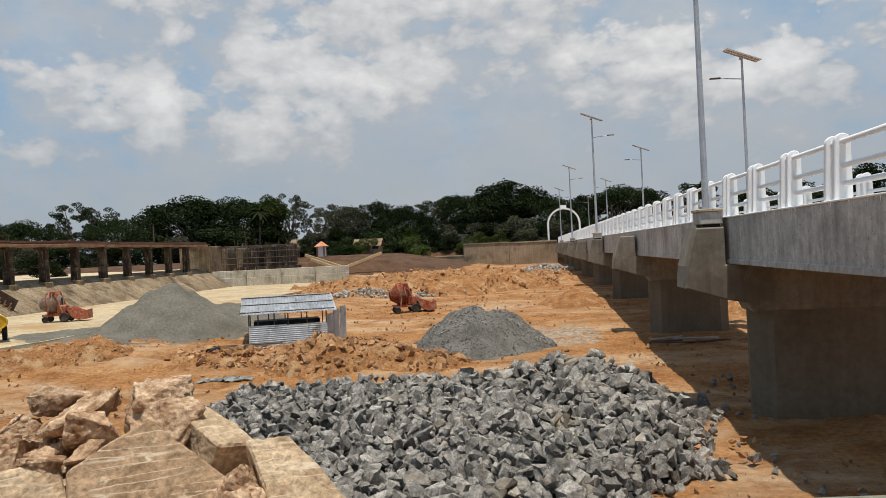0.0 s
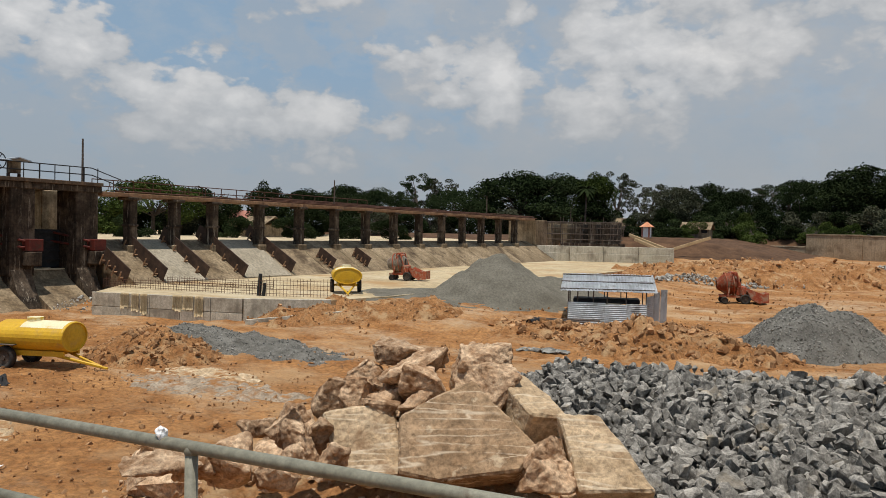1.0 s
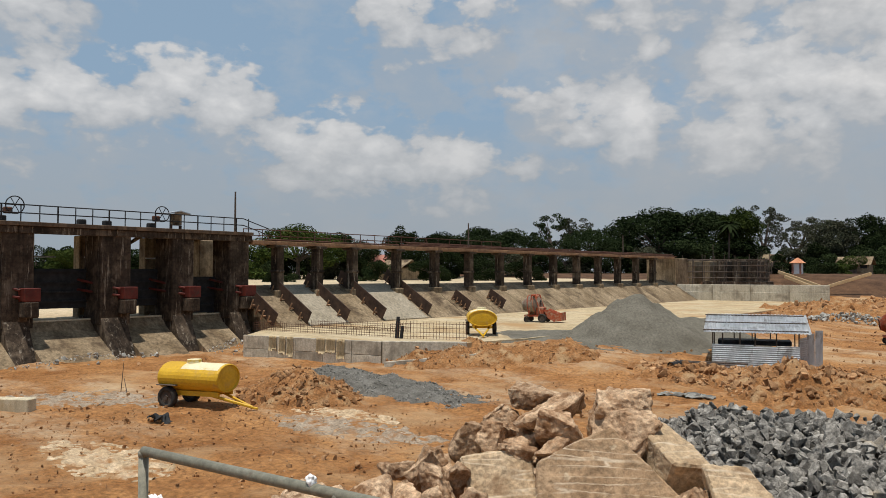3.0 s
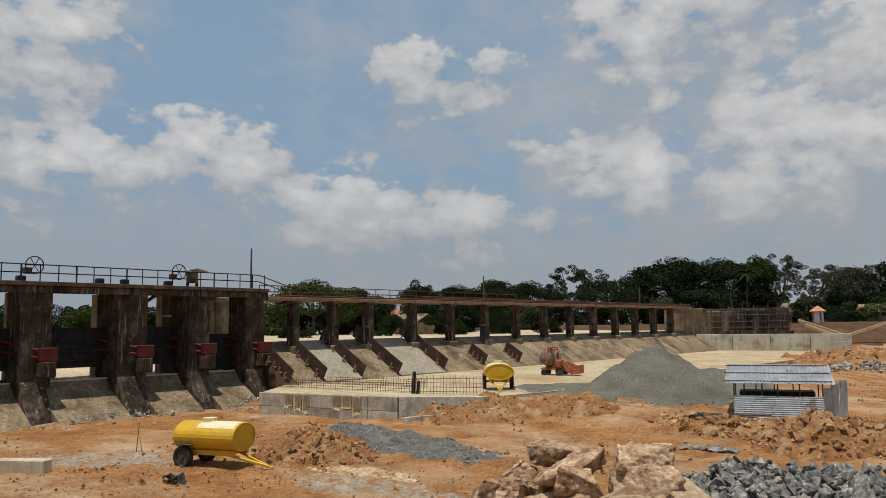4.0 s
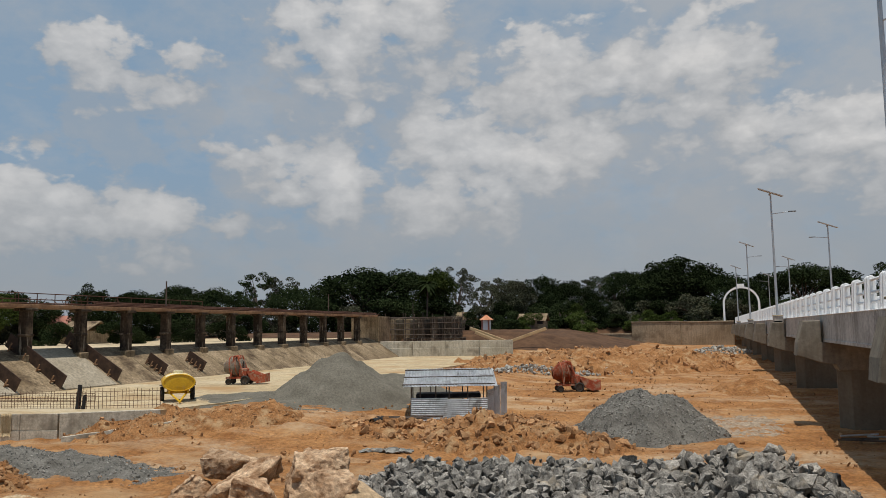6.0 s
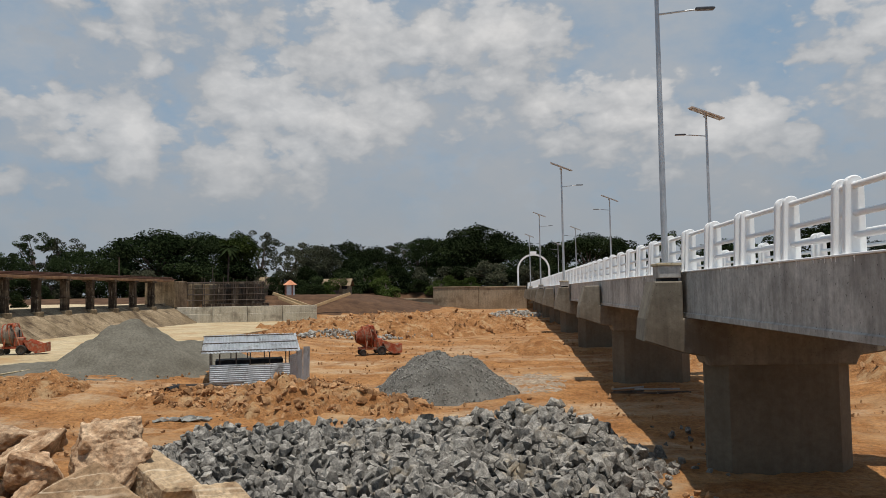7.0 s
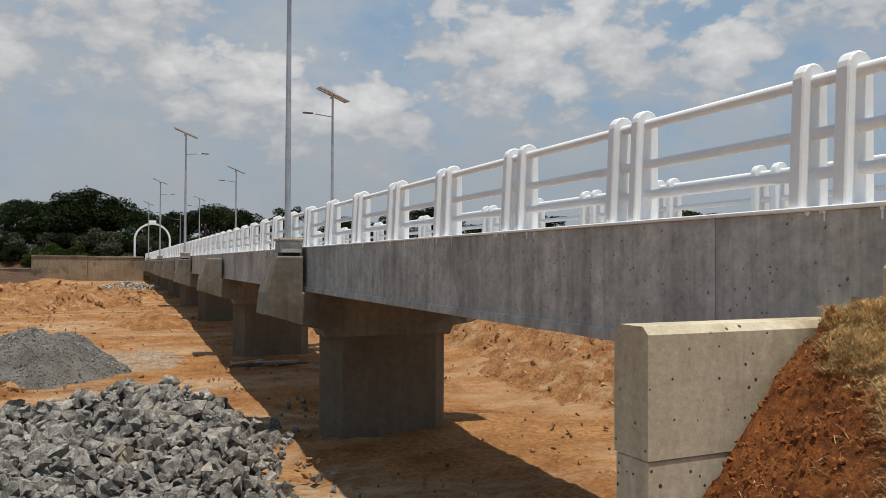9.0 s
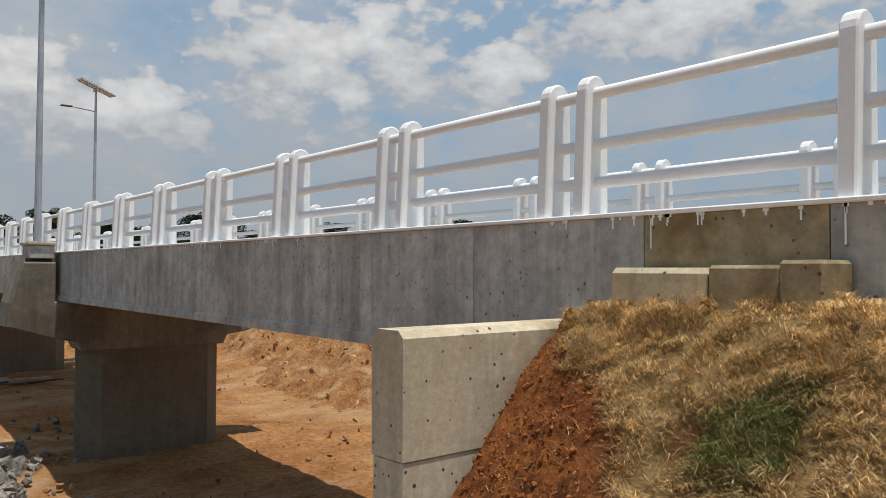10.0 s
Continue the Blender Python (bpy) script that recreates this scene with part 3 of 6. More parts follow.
def build_weir():
    weir = thing("weir_glacis", "sloping concrete weir glacis cast in bays with streaks of silt", "weir", kind="structure")
    edges = [29.2] + [p + 0.0 for p in PILLARS] + [93.5]
    prof = [(-41.9, 4.12), (-40.4, 3.42), (-37.6, 1.66), (-37.6, 0.6), (-44.5, 0.6), (-44.5, 4.05)]
    for i, (a, b) in enumerate(zip(edges, edges[1:])):
        up = 0.07 if i in (1, 3) else 0.0
        p2 = [(x, z + (up if z > 1.2 else 0)) for x, z in prof]
        part("bay_slab", prism(p2, "y", a + 0.025, b - 0.025), M["new_slab"] if up else M["glacis"], weir)
    bm = bmesh.new()
    for e in edges[1:-1]:
        tmp = prism([(-41.9, 4.06), (-40.4, 3.36), (-37.62, 1.6), (-37.7, 1.0), (-44, 1.0), (-44, 4.0)], "y", e - 0.04, e + 0.04)
        me = bpy.data.meshes.new("tmp")
        tmp.to_mesh(me)
        tmp.free()
        bm.from_mesh(me)
        bpy.data.meshes.remove(me)
    part("joint", bm, M["old_concrete"], weir)
    # pillars that carry the walkway
    for i, y in enumerate(PILLARS):
        p = thing("pillar", "dark weather-stained concrete pillar standing on the weir crest", "pillar", "pillars of the weir", at=(BX, y, 0))
        bm = bmesh.new()
        box(bm, -0.70, -0.04, -0.29, 0.29, 3.2, 6.74, 0.04)
        part("shaft", bm, M["old_concrete"], p)
        part("collar", boxes((-0.76, 0.02, -0.34, 0.34, 5.0, 5.16, 0.03)), M["old_concrete"], p)
        part("head", boxes((-0.95, 0.14, -0.48, 0.48, 6.62, 6.80, 0.03)), M["old_concrete"], p)
        part("foot", boxes((-0.85, 0.16, -0.42, 0.42, 2.9, 3.85, 0.05)), M["glacis"], p)
    # walkway beam, its handrail and the pipes on it
    deck = thing("weir_walkway", "rust-stained concrete walkway beam carried on pillars", "walkway", kind="structure")
    ys = [29.0] + PILLARS + [93.0]
    for a, b in zip(ys, ys[1:]):
        part("beam", boxes((-42.3, -40.42, a + 0.01, b - 0.01, 6.81, 7.04, 0.02)), M["beam_brown"], deck)
    pipes = thing("pipe_bundle", "long rusty steel pipes lying on the weir walkway", "pipes")
    rng = random.Random(3)
    for i in range(5):
        x, z = -40.6 - 0.28 * i, 7.10 + 0.11 * (i % 3)
        y = 44.0 if i else 30.0
        while y < 92:
            l = rng.uniform(5, 8)
            bm = bmesh.new()
            tube(bm, (x, y, z + rng.uniform(-0.02, 0.05)), (x + rng.uniform(-0.06, 0.06), min(y + l, 94), z + rng.uniform(-0.02, 0.05)), 0.05, seg=6)
            part("pipe", bm, M["rust"], pipes)
            y += l + 0.05
    rail = thing("walkway_handrail", "thin rusty handrail along the weir walkway", "railing")
    for h in (7.45, 7.85):
        bm = bmesh.new()
        tube(bm, (-42.1, 29.5, h), (-42.1, 58, h), 0.03, seg=6)
        part("rail", bm, M["rust"], rail)
    for i in range(20):
        bm = bmesh.new()
        tube(bm, (-42.1, 29.5 + 1.5 * i, 7.0), (-42.1, 29.5 + 1.5 * i, 7.87), 0.03, seg=6)
        part("post", bm, M["rust"], rail)
    for i in range(30):
        bm = bmesh.new()
        y = 29.5 + rng.uniform(0, 18)
        tube(bm, (-41.2 + rng.uniform(-0.4, 0.4), y, 7.0), (-41.2 + rng.uniform(-0.4, 0.4), y + rng.uniform(-0.3, 0.3), 7.4 + rng.uniform(0, 0.3)), 0.02, seg=5)
        part("starter_bar", bm, M["rust"], rail)
    # masts
    for y, z0, z1, x in ((27.95, 7.5, 10.05, BX - 0.3), (51.6, 7.0, 9.25, BX - 0.4), (80.0, 7.0, 9.3, BX - 0.4), (110.0, 5.0, 9.2, -42.0)):
        bm = bmesh.new()
        tube(bm, (x, y, z0), (x, y, z1), 0.07, 0.05)
        tagged(mesh_ob("mast", bm, M["bark"]), "thin dark wooden mast on the barrage walkway", "mast", "masts along the barrage")
    # steel side forms standing on the slope
    for y, s0, s1 in ((31.2, -0.05, 1.0), (34.5, -0.2, 1.0), (37.9, -0.3, 1.0), (42.9, -0.35, 0.95), (28.6, 0.4, 1.0), (47.9, 0.45, 0.9), (52.6, 0.45, 0.9)):
        form = thing("side_form", "rusty brown steel side form propped on the weir slope", "formwork", "side forms on the glacis")
        a = Vector((-41.3, y, 3.85)).lerp(Vector((-37.75, y, 1.78)), s0)
        b = Vector((-41.3, y, 3.85)).lerp(Vector((-37.75, y, 1.78)), s1)
        d = (b - a).normalized()
        n = Vector((-d.z, 0, d.x)) if d.x > 0 else Vector((d.z, 0, -d.x))
        bm = bmesh.new()
        m = Matrix((( d.x, 0, n.x, a.x), (d.y, 1, n.y, a.y), (d.z, 0, n.z, a.z), (0, 0, 0, 1)))
        L = (b - a).length
        box(bm, 0, L, -0.03, 0.03, -0.05, 0.88, 0, m)
        part("plate", bm, M["form_steel"], form)
        for i in range(4):
            bm = bmesh.new()
            u = L * (i + 0.5) / 4
            box(bm, u - 0.04, u + 0.04, -0.32, -0.031, 0.1, 0.18, 0, m)
            box(bm, u - 0.04, u + 0.04, -0.33, -0.27, -0.1, 0.55, 0, m)
            part("bracket", bm, M["beam_brown"], form)


M["form_steel"] = mat("form_steel", (0.035, 0.022, 0.016), (0.085, 0.05, 0.034), 2.0, 0.8, 0.3)
M["new_slab"] = mat("new_slab", (0.29, 0.245, 0.175), (0.40, 0.345, 0.26), 0.6, 0.9, 0.3, 6.0, streak=0.3)
M["beam_brown"] = mat("beam_brown", (0.20, 0.112, 0.062), (0.35, 0.21, 0.122), 0.8, 0.9, 0.3, 8.0, stain=(0.15, 0.09, 0.06), stain_scale=0.9)
M["deck_stained"] = mat("deck_stained", (0.075, 0.05, 0.033), (0.17, 0.115, 0.075), 0.9, 0.9, 0.4, 8.0, stain=(0.26, 0.17, 0.105), stain_scale=0.7, stain_cut=(0.54, 0.70), streak=0.4)
build_weir()


def build_gates():
    fronts = [(9.2, 10.7), (14.4, 15.9), (19.3, 21.0), (23.5, 24.9), (27.4, 28.8)]
    for i, (a, b) in enumerate(fronts):
        pier = thing("gate_pier", "tall black-stained concrete gate pier with a flared foot", "pier", "gate piers of the barrage")
        bm = bmesh.new()
        box(bm, -42.4, BX, a, b, 2.2, 7.3, 0.05)
        part("shaft", bm, M["old_concrete"], pier)
        part("nose", prism([(-43.0, 2.6), (BX - 0.02, 2.6), (-39.2, 0.1), (-43.0, 0.1)], "y", a + 0.05, b - 0.25), M["old_concrete"], pier)
        part("bracket", boxes((BX + 0.01, BX + 0.75, b - 0.75, b - 0.02, 2.75, 3.55, 0.06)), M["old_concrete"], pier)
        bm = boxes((BX + 0.02, BX + 0.72, b - 0.75, b + 0.05, 3.56, 4.22, 0.03))
        part("counterweight", bm, M["red_metal"], pier, "red painted steel box")
        bm = bmesh.new()
        for dz in (0.0, 0.35):
            tube(bm, (BX + 0.3, b - 0.75, 3.75 + dz), (-42.3, a - 0.6, 4.1 + dz * 1.6), 0.07, seg=6)
        part("gate_arm", bm, M["red_metal"], pier, "red steel gate arm")
        part("rear_column", boxes((-47.0, -46.2, a + 1.5, b + 2.2, 0.5, 7.2, 0.05)), M["glacis"], pier, "paler concrete column upstream")
    for (a0, a), (b, b1) in zip(fronts, fronts[1:]):
        bay = thing("sluice_bay", "sluice bay with a black steel gate over a stained concrete sill", "sluice", "sluice bays")
        drop = 0.0 if a < 24 else 0.45
        bm = bmesh.new()
        box(bm, -42.25, -42.1, a + 0.01, b - 0.01, 3.08 - drop * 1.2, 5.2 - drop, 0.02)
        for z in (3.4, 3.9, 4.4, 5.0):
            box(bm, -42.1, -41.98, a + 0.02, b - 0.02, z - drop, z + 0.1 - drop)
        part("gate", bm, M["black"], bay)
        part("sill", prism([(-45, 2.30), (-41.6, 2.42), (-41.2, 1.95), (-40.9, 1.75), (-38.4, 0.35), (-38.4, 0), (-45, 0)], "y", a - 0.2, b + 0.04), M["glacis"], bay)
        part("sill_edge", boxes((-41.75, -41.55, a + 0.01, b - 0.01, 2.43, 2.52)), M["pale_concrete"], bay)
        bm = bmesh.new()
        tube(bm, (-46, a, 5.9), (-46, b, 5.9), 0.05, seg=6)
        part("rear_pipe", bm, M["white_paint"], bay)
        bm = prism([(a + 0.02, 6.1), (a + 0.02, 5.8), (b - 0.6, 7.25), (b - 0.1, 7.25)][::1], "x", -43.2, -42.9) if a > 18 else boxes((-43.2, -42.9, a, a + 0.25, 5.5, 7.2))
        part("brace", bm, M["glacis"], bay)
    deck = thing("gate_deck", "stained concrete operating deck above the sluice gates", "deck", kind="structure")
    for a, b in ((6.0, 15.1), (15.11, 20.1), (20.11, 24.2), (24.21, 29.0)):
        part("slab", boxes((-47.6, -40.3, a, b, 7.31, 7.52, 0.02)), M["deck_stained"], deck)
        part("fascia", boxes((-40.9, -40.42, a + 0.02, b - 0.02, 6.95, 7.30, 0.02)), M["old_concrete"], deck)
    rail = thing("deck_handrail", "dark steel handrail along the operating deck", "railing")
    for z in (7.95, 8.36):
        bm = bmesh.new()
        tube(bm, (-40.45, 6, z), (-40.45, 28.3, z), 0.03, seg=6)
        tube(bm, (-40.45, 28.3, z), (-40.6, 30.4, z - 0.55), 0.03, seg=6)
        part("rail", bm, M["black"], rail)
    for i in range(26):
        bm = bmesh.new()
        y = 6.2 + 0.9 * i
        tube(bm, (-40.45, y, 7.5), (-40.45, y, 8.37), 0.03 if i % 3 else 0.045, seg=6)
        part("post", bm, M["black"], rail)
    # lifting gear with hand wheels, and a small roofed control box
    for y, wheel in ((14.6, True), (13.4, False), (18.6, False), (20.0, False), (22.6, True)):
        gear = thing("gate_winch", "dark cast-iron gate winch on the operating deck", "winch", "gate winches", at=(-41.3, y, 7.52))
        part("housing", boxes((-0.2, 0.2, -0.2, 0.2, 0.0, 0.32, 0.05)), M["black"], gear)
        if wheel:
            part("pedestal", boxes((-0.15, 0.15, 0.1, 0.5, 0.42, 0.75, 0.05)), M["rust"], gear)
            bm = bmesh.new()
            n, r = 20, 0.44
            for i in range(n):
                p, q = [(0.25, 0.55 + r * math.cos(t), 0.85 + r * math.sin(t)) for t in (2 * math.pi * i / n, 2 * math.pi * (i + 1) / n)]
                tube(bm, p, q, 0.03, seg=5)
            for i in range(6):
                t = math.pi * i / 3
                tube(bm, (0.25, 0.55, 0.85), (0.25, 0.55 + r * math.cos(t), 0.85 + r * math.sin(t)), 0.02, seg=5)
            part("hand_wheel", bm, M["black"], gear, "spoked iron hand wheel")
    hut = thing("control_box", "small roofed control box on the operating deck", "control box", at=(-41.2, 24.1, 7.52))
    part("cabinet", boxes((-0.24, 0.24, -0.27, 0.27, 0.25, 0.9, 0.03)), M["glacis"], hut)
    for yy in (-0.3, 0.3):
        part("leg", boxes((-0.1, 0.1, yy - 0.04, yy + 0.04, 0.0, 0.25)), M["rust"], hut)
    part("roof", prism([(-0.68, 0.9), (0.0, 1.04), (0.68, 0.9), (0.68, 0.95), (0.0, 1.10), (-0.68, 0.95)], "x", -0.55, 0.55), M["galvanised"], hut)


build_gates()


def build_apron():
    pts = [(-34.66, 24.35), (-26.4, 26.4), (-23.0, 28.7), (-22.2, 33.0), (-22.5, 75.0), (-23.5, 96.8), (-41.0, 94.0), (-41.0, 29.4), (-38.6, 29.2)]
    ap = tagged(mesh_ob("apron", prism(pts, "z", -0.3, APRON), M["apron_concrete"]), "pale sandy concrete apron below the weir", "apron", kind="structure")
    a, b = Vector((-34.66, 24.35, 0)), Vector((-26.4, 26.4, 0))
    d = (b - a).normalized()
    L = (b - a).length
    wall = thing("apron_wall", "new grey concrete edge wall of the apron, cast in panels", "wall", kind="structure", at=a)
    wall.rotation_euler = (0, 0, math.atan2(d.y, d.x))
    for i in range(5):
        for z0, z1 in ((-0.2, 0.98), (1.0, APRON + 0.03)):
            part("panel", boxes((L * i / 5 + 0.01, L * (i + 1) / 5 - 0.01, -0.16, -0.004, z0, z1, 0.012)), M["pale_grey"], wall)
    c = Vector((-23.0, 28.7, 0))
    L2, d2 = (c - b).length, (c - b).normalized()
    kerb = thing("apron_kerb", "low concrete kerb running down from the apron wall", "kerb", kind="structure", at=b)
    kerb.rotation_euler = (0, 0, math.atan2(d2.y, d2.x))
    part("upstand", boxes((0.02, L2, -0.2, -0.004, -0.2, APRON + 0.05, 0.02)), M["pale_grey"], kerb)
    bm = prism([(0.3, 0.0), (5.2, 0.0), (5.2, 1.25), (4.9, 1.28), (0.3, 0.8)], "y", -1.25, -0.95)
    part("ramp_wall", bm, M["pale_grey"], kerb)
    # sacking hung over the edge to cure it
    rng = random.Random(8)
    for u, w in ((2.0, 0.5), (2.6, 0.45), (3.1, 0.4), (5.0, 0.55), (5.6, 0.6), (6.2, 0.5)):
        bm = bmesh.new()
        n = 14
        drop = rng.uniform(0.6, 1.15)
        rows = []
        for j in range(7):
            z = APRON + 0.06 - drop * j / 6
            rows.append([bm.verts.new((u + w * (i / n - 0.5) * (1 - 0.1 * j / 6) + 0.02 * rng.random(), -0.20 - 0.05 * math.sin(i * 1.9 + j * 0.25) * (0.4 + j / 6), z + (rng.uniform(-0.09, 0.05) if j == 6 else 0))) for i in range(n + 1)])
        for j in range(6):
            for i in range(n):
                bm.faces.new((rows[j][i], rows[j][i + 1], rows[j + 1][i + 1], rows[j + 1][i]))
        ext = bmesh.ops.solidify(bm, geom=bm.faces[:], thickness=0.02)
        s = mesh_ob("sacking", bm, M["sacking"], True)
        tagged(s, "tan hessian sacking hung over the apron wall", "sacking", "sacking on the wall")
        s.location, s.rotation_euler = wall.location, wall.rotation_euler
    # standing reinforcement
    for name, p, q, h in (("mat", (-37.5, 27.0), (-27.4, 28.6), 0.55), ("mat", (-27.2, 28.3), (-23.9, 29.8), 0.95), ("mat", (-36.5, 30.5), (-29.5, 31.8), 0.5)):
        cage = thing("rebar_mat", "standing mat of rusty reinforcing bars on the apron", "rebar", "reinforcement on the apron", kind="stuff")
        p, q = Vector((*p, APRON)), Vector((*q, APRON))
        n = int((q - p).length / 0.17)
        bm = bmesh.new()
        for i in range(n + 1):
            o = p.lerp(q, i / n)
            tube(bm, o - Vector((0, 0, 0.05)), o + Vector((rng.uniform(-0.03, 0.03), rng.uniform(-0.03, 0.03), h * rng.uniform(0.85, 1.1))), 0.011, seg=4, cap=False)
        part("upright_bars", bm, M["rust"], cage)
        bm = bmesh.new()
        for k in range(4):
            z = Vector((0, 0, h * (k + 0.6) / 4.4))
            tube(bm, p + z, q + z, 0.011, seg=4, cap=False)
        part("cross_bars", bm, M["rust"], cage)
    bm = bmesh.new()
    tube(bm, (-27.35, 28.4, 1.6), (-27.3, 28.45, 2.75), 0.12, 0.09, 8)
    tube(bm, (-27.05, 28.4, 1.6), (-27.0, 28.45, 2.3), 0.10, 0.07, 8)
    tagged(mesh_ob("starter_bundle", bm, M["black"]), "dark bound bundle of starter bars on the apron", "rebar")


M["pale_grey"] = mat("pale_grey", (0.44, 0.39, 0.30), (0.58, 0.53, 0.43), 0.5, 0.9, 0.3, 10.0, stain=(0.27, 0.235, 0.18), stain_scale=0.6, streak=0.32, rand=0.07)
M["sacking"] = mat("sacking", (0.46, 0.36, 0.22), (0.60, 0.48, 0.31), 3.0, 0.95, 0.5, 50.0)
build_apron()


def build_far_bank():
    wall = thing("training_wall", "long grey concrete training wall at the end of the apron", "wall", kind="structure")
    a, b = Vector((-40.3, 93.4, 0)), Vector((-23.4, 96.9, 0))
    d = (b - a).normalized()
    L = (b - a).length
    wall.location, wall.rotation_euler = a, (0, 0, math.atan2(d.y, d.x))
    for i in range(4):
        part("panel", boxes((L * i / 4 + 0.02, L * (i + 1) / 4 - 0.02, 0, 0.6, 0.8, 2.72, 0.03), (L * i / 4 + 0.02, L * (i + 1) / 4 - 0.02, 0.05, 0.6, 2.73, 3.62, 0.03)), M["pale_grey"], wall)
    bank = thing("bank_wall", "weathered concrete river wall along the far bank", "wall", kind="structure")
    for xa, xb, z in ((-25, -13.2, 3.6), (-13.15, -4.5, 5.75), (-4.45, 4.6, 5.65)):
        part("panel", boxes((xa, xb, 147.6, 148.6, 0.8, z, 0.04)), M["bank_concrete"], bank)
        part("coping", boxes((xa, xb, 147.5, 148.7, z + 0.004, z + 0.25, 0.03)), M["bank_concrete"], bank)
    part("panel", boxes((9.4, 60, 149, 150, 0.8, 5.2, 0.04)), M["bank_concrete"], bank)
    # wing of the barrage at the far side, with scaffolding in front
    ab = thing("barrage_abutment", "grey concrete abutment with blind bays behind scaffolding", "abutment", kind="structure")
    part("block", boxes((-44.5, -40.6, 93.6, 97.5, 1.0, 6.9, 0.05)), M["glacis"], ab)
    part("rear_wall", boxes((-46, -33.5, 106.0, 107.5, 3.0, 6.8, 0.05)), M["old_concrete"], ab)
    for i in range(6):
        part("buttress", boxes((-45 + 2.1 * i, -44.1 + 2.1 * i, 103.2, 106.0, 3.0, 6.6, 0.05)), M["glacis"] if i < 3 else M["old_concrete"], ab)
    part("ledge", boxes((-40, -31.5, 101.0, 103.0, 3.2, 3.95, 0.05)), M["old_concrete"], ab)
    sc = thing("scaffolding", "thin timber and steel scaffolding in front of the abutment", "scaffolding")
    rng = random.Random(4)
    for i in range(20):
        bm = bmesh.new()
        x = -45.5 + 0.72 * i
        tube(bm, (x, 101 + (i % 2) * 1.2, 3.2), (x + rng.uniform(-0.12, 0.12), 101 + (i % 2) * 1.2, 7.1 + rng.uniform(-0.3, 0.5)), 0.05, seg=6)
        part("standard", bm, M["bark"], sc)
    for z in (4.4, 5.2, 6.0, 6.8):
        for yy in (100.95, 102.25):
            bm = bmesh.new()
            tube(bm, (-45.8, yy, z + rng.uniform(-0.1, 0.1)), (-31.6, yy, z + rng.uniform(-0.1, 0.1)), 0.045, seg=6)
            part("ledger", bm, M["bark"], sc)
    # sloping kerbs of a stair cut into the bank
    for p, q in (((-31.2, 104, 5.3), (-25.6, 103, 3.35)), ((-25.5, 103, 3.35), (-20.6, 104.5, 5.1)), ((-30.2, 103.2, 4.7), (-25.6, 102.2, 3.0))):
        bm = bmesh.new()
        p, q = Vector(p), Vector(q)
        m = Matrix.Translation(p) @ (q - p).to_track_quat("X", "Z").to_matrix().to_4x4()
        box(bm, 0, (q - p).length, -0.12, 0.12, -0.3, 0.10, 0.03, m)
        tagged(mesh_ob("stair_kerb", bm, M["sand_timber"]), "pale sandy sloping kerb on the far bank", "kerb", "sloping kerbs", kind="structure")
    # pavilion, houses
    pav = thing("shrine", "small red and white roadside shrine with a pointed orange roof", "shrine", at=(-31.2, 112.5, 4.85))
    part("body", boxes((-0.55, 0.55, -0.55, 0.55, 0.0, 1.55, 0.04)), M["white_paint"], pav)
    for x in (-0.5, 0.5):
        part("pilaster", boxes((x - 0.12, x + 0.12, -0.66, -0.56, 0.0, 1.55)), M["tile_red"], pav)
    bm = bmesh.new()
    bmesh.ops.create_cone(bm, cap_ends=True, segments=4, radius1=1.25, radius2=0.1, depth=0.75, matrix=pose(0, 0, 1.93, 0, 0, 45))
    part("roof", bm, M["tile_orange"], pav)
    for x, y, w, dd, h, mats, lab in ((-92, 92, 9, 6, 2.8, "tile_red", "low white house with a red tiled roof among trees"), (-78, 82.5, 4.2, 4, 1.7, "glacis", "low pale house with a sheet roof among trees"),
                                      (-29.5, 138, 4.5, 3, 1.5, "glacis", "low pale house with a sheet roof on the far bank"), (-37.6, 123, 2.2, 2.4, 1.7, "glacis", "small white building on the far bank")):
        z = land(x, y)
        hs = thing("house", lab, "house", at=(x, y, z))
        part("wall", boxes((-w / 2, w / 2, -dd / 2, dd / 2, 0, h)), M["glacis"], hs)
        part("roof", prism([(-dd / 2 - 0.5, h - 0.05), (0, h + 1.3), (dd / 2 + 0.5, h - 0.05), (0, h + 1.15)], "x", -w / 2 - 0.4, w / 2 + 0.4), M[mats], hs)
        part("door", boxes((-0.5, 0.5, -dd / 2 - 0.03, -dd / 2 + 0.02, 0.0, 2.0)), M["bark"], hs)
        for xx in (-w / 3, w / 3):
            part("window", boxes((xx - 0.5, xx + 0.5, -dd / 2 - 0.03, -dd / 2 + 0.02, 0.9, 1.9)), M["black"], hs)


M["bank_concrete"] = mat("bank_concrete", (0.27, 0.20, 0.125), (0.40, 0.315, 0.215), 0.25, 0.92, 0.3, 5.0, stain=(0.16, 0.11, 0.07), stain_scale=0.3, streak=0.25)
M["sand_timber"] = mat("sand_timber", (0.40, 0.28, 0.15), (0.52, 0.38, 0.22), 1.0, 0.9, 0.2)
M["tile_red"] = mat("tile_red", (0.30, 0.12, 0.085), (0.42, 0.20, 0.15), 1.0, 0.85, 0.2)
M["tile_orange"] = mat("tile_orange", (0.50, 0.20, 0.10), (0.62, 0.30, 0.17), 1.0, 0.85, 0.2)
build_far_bank()


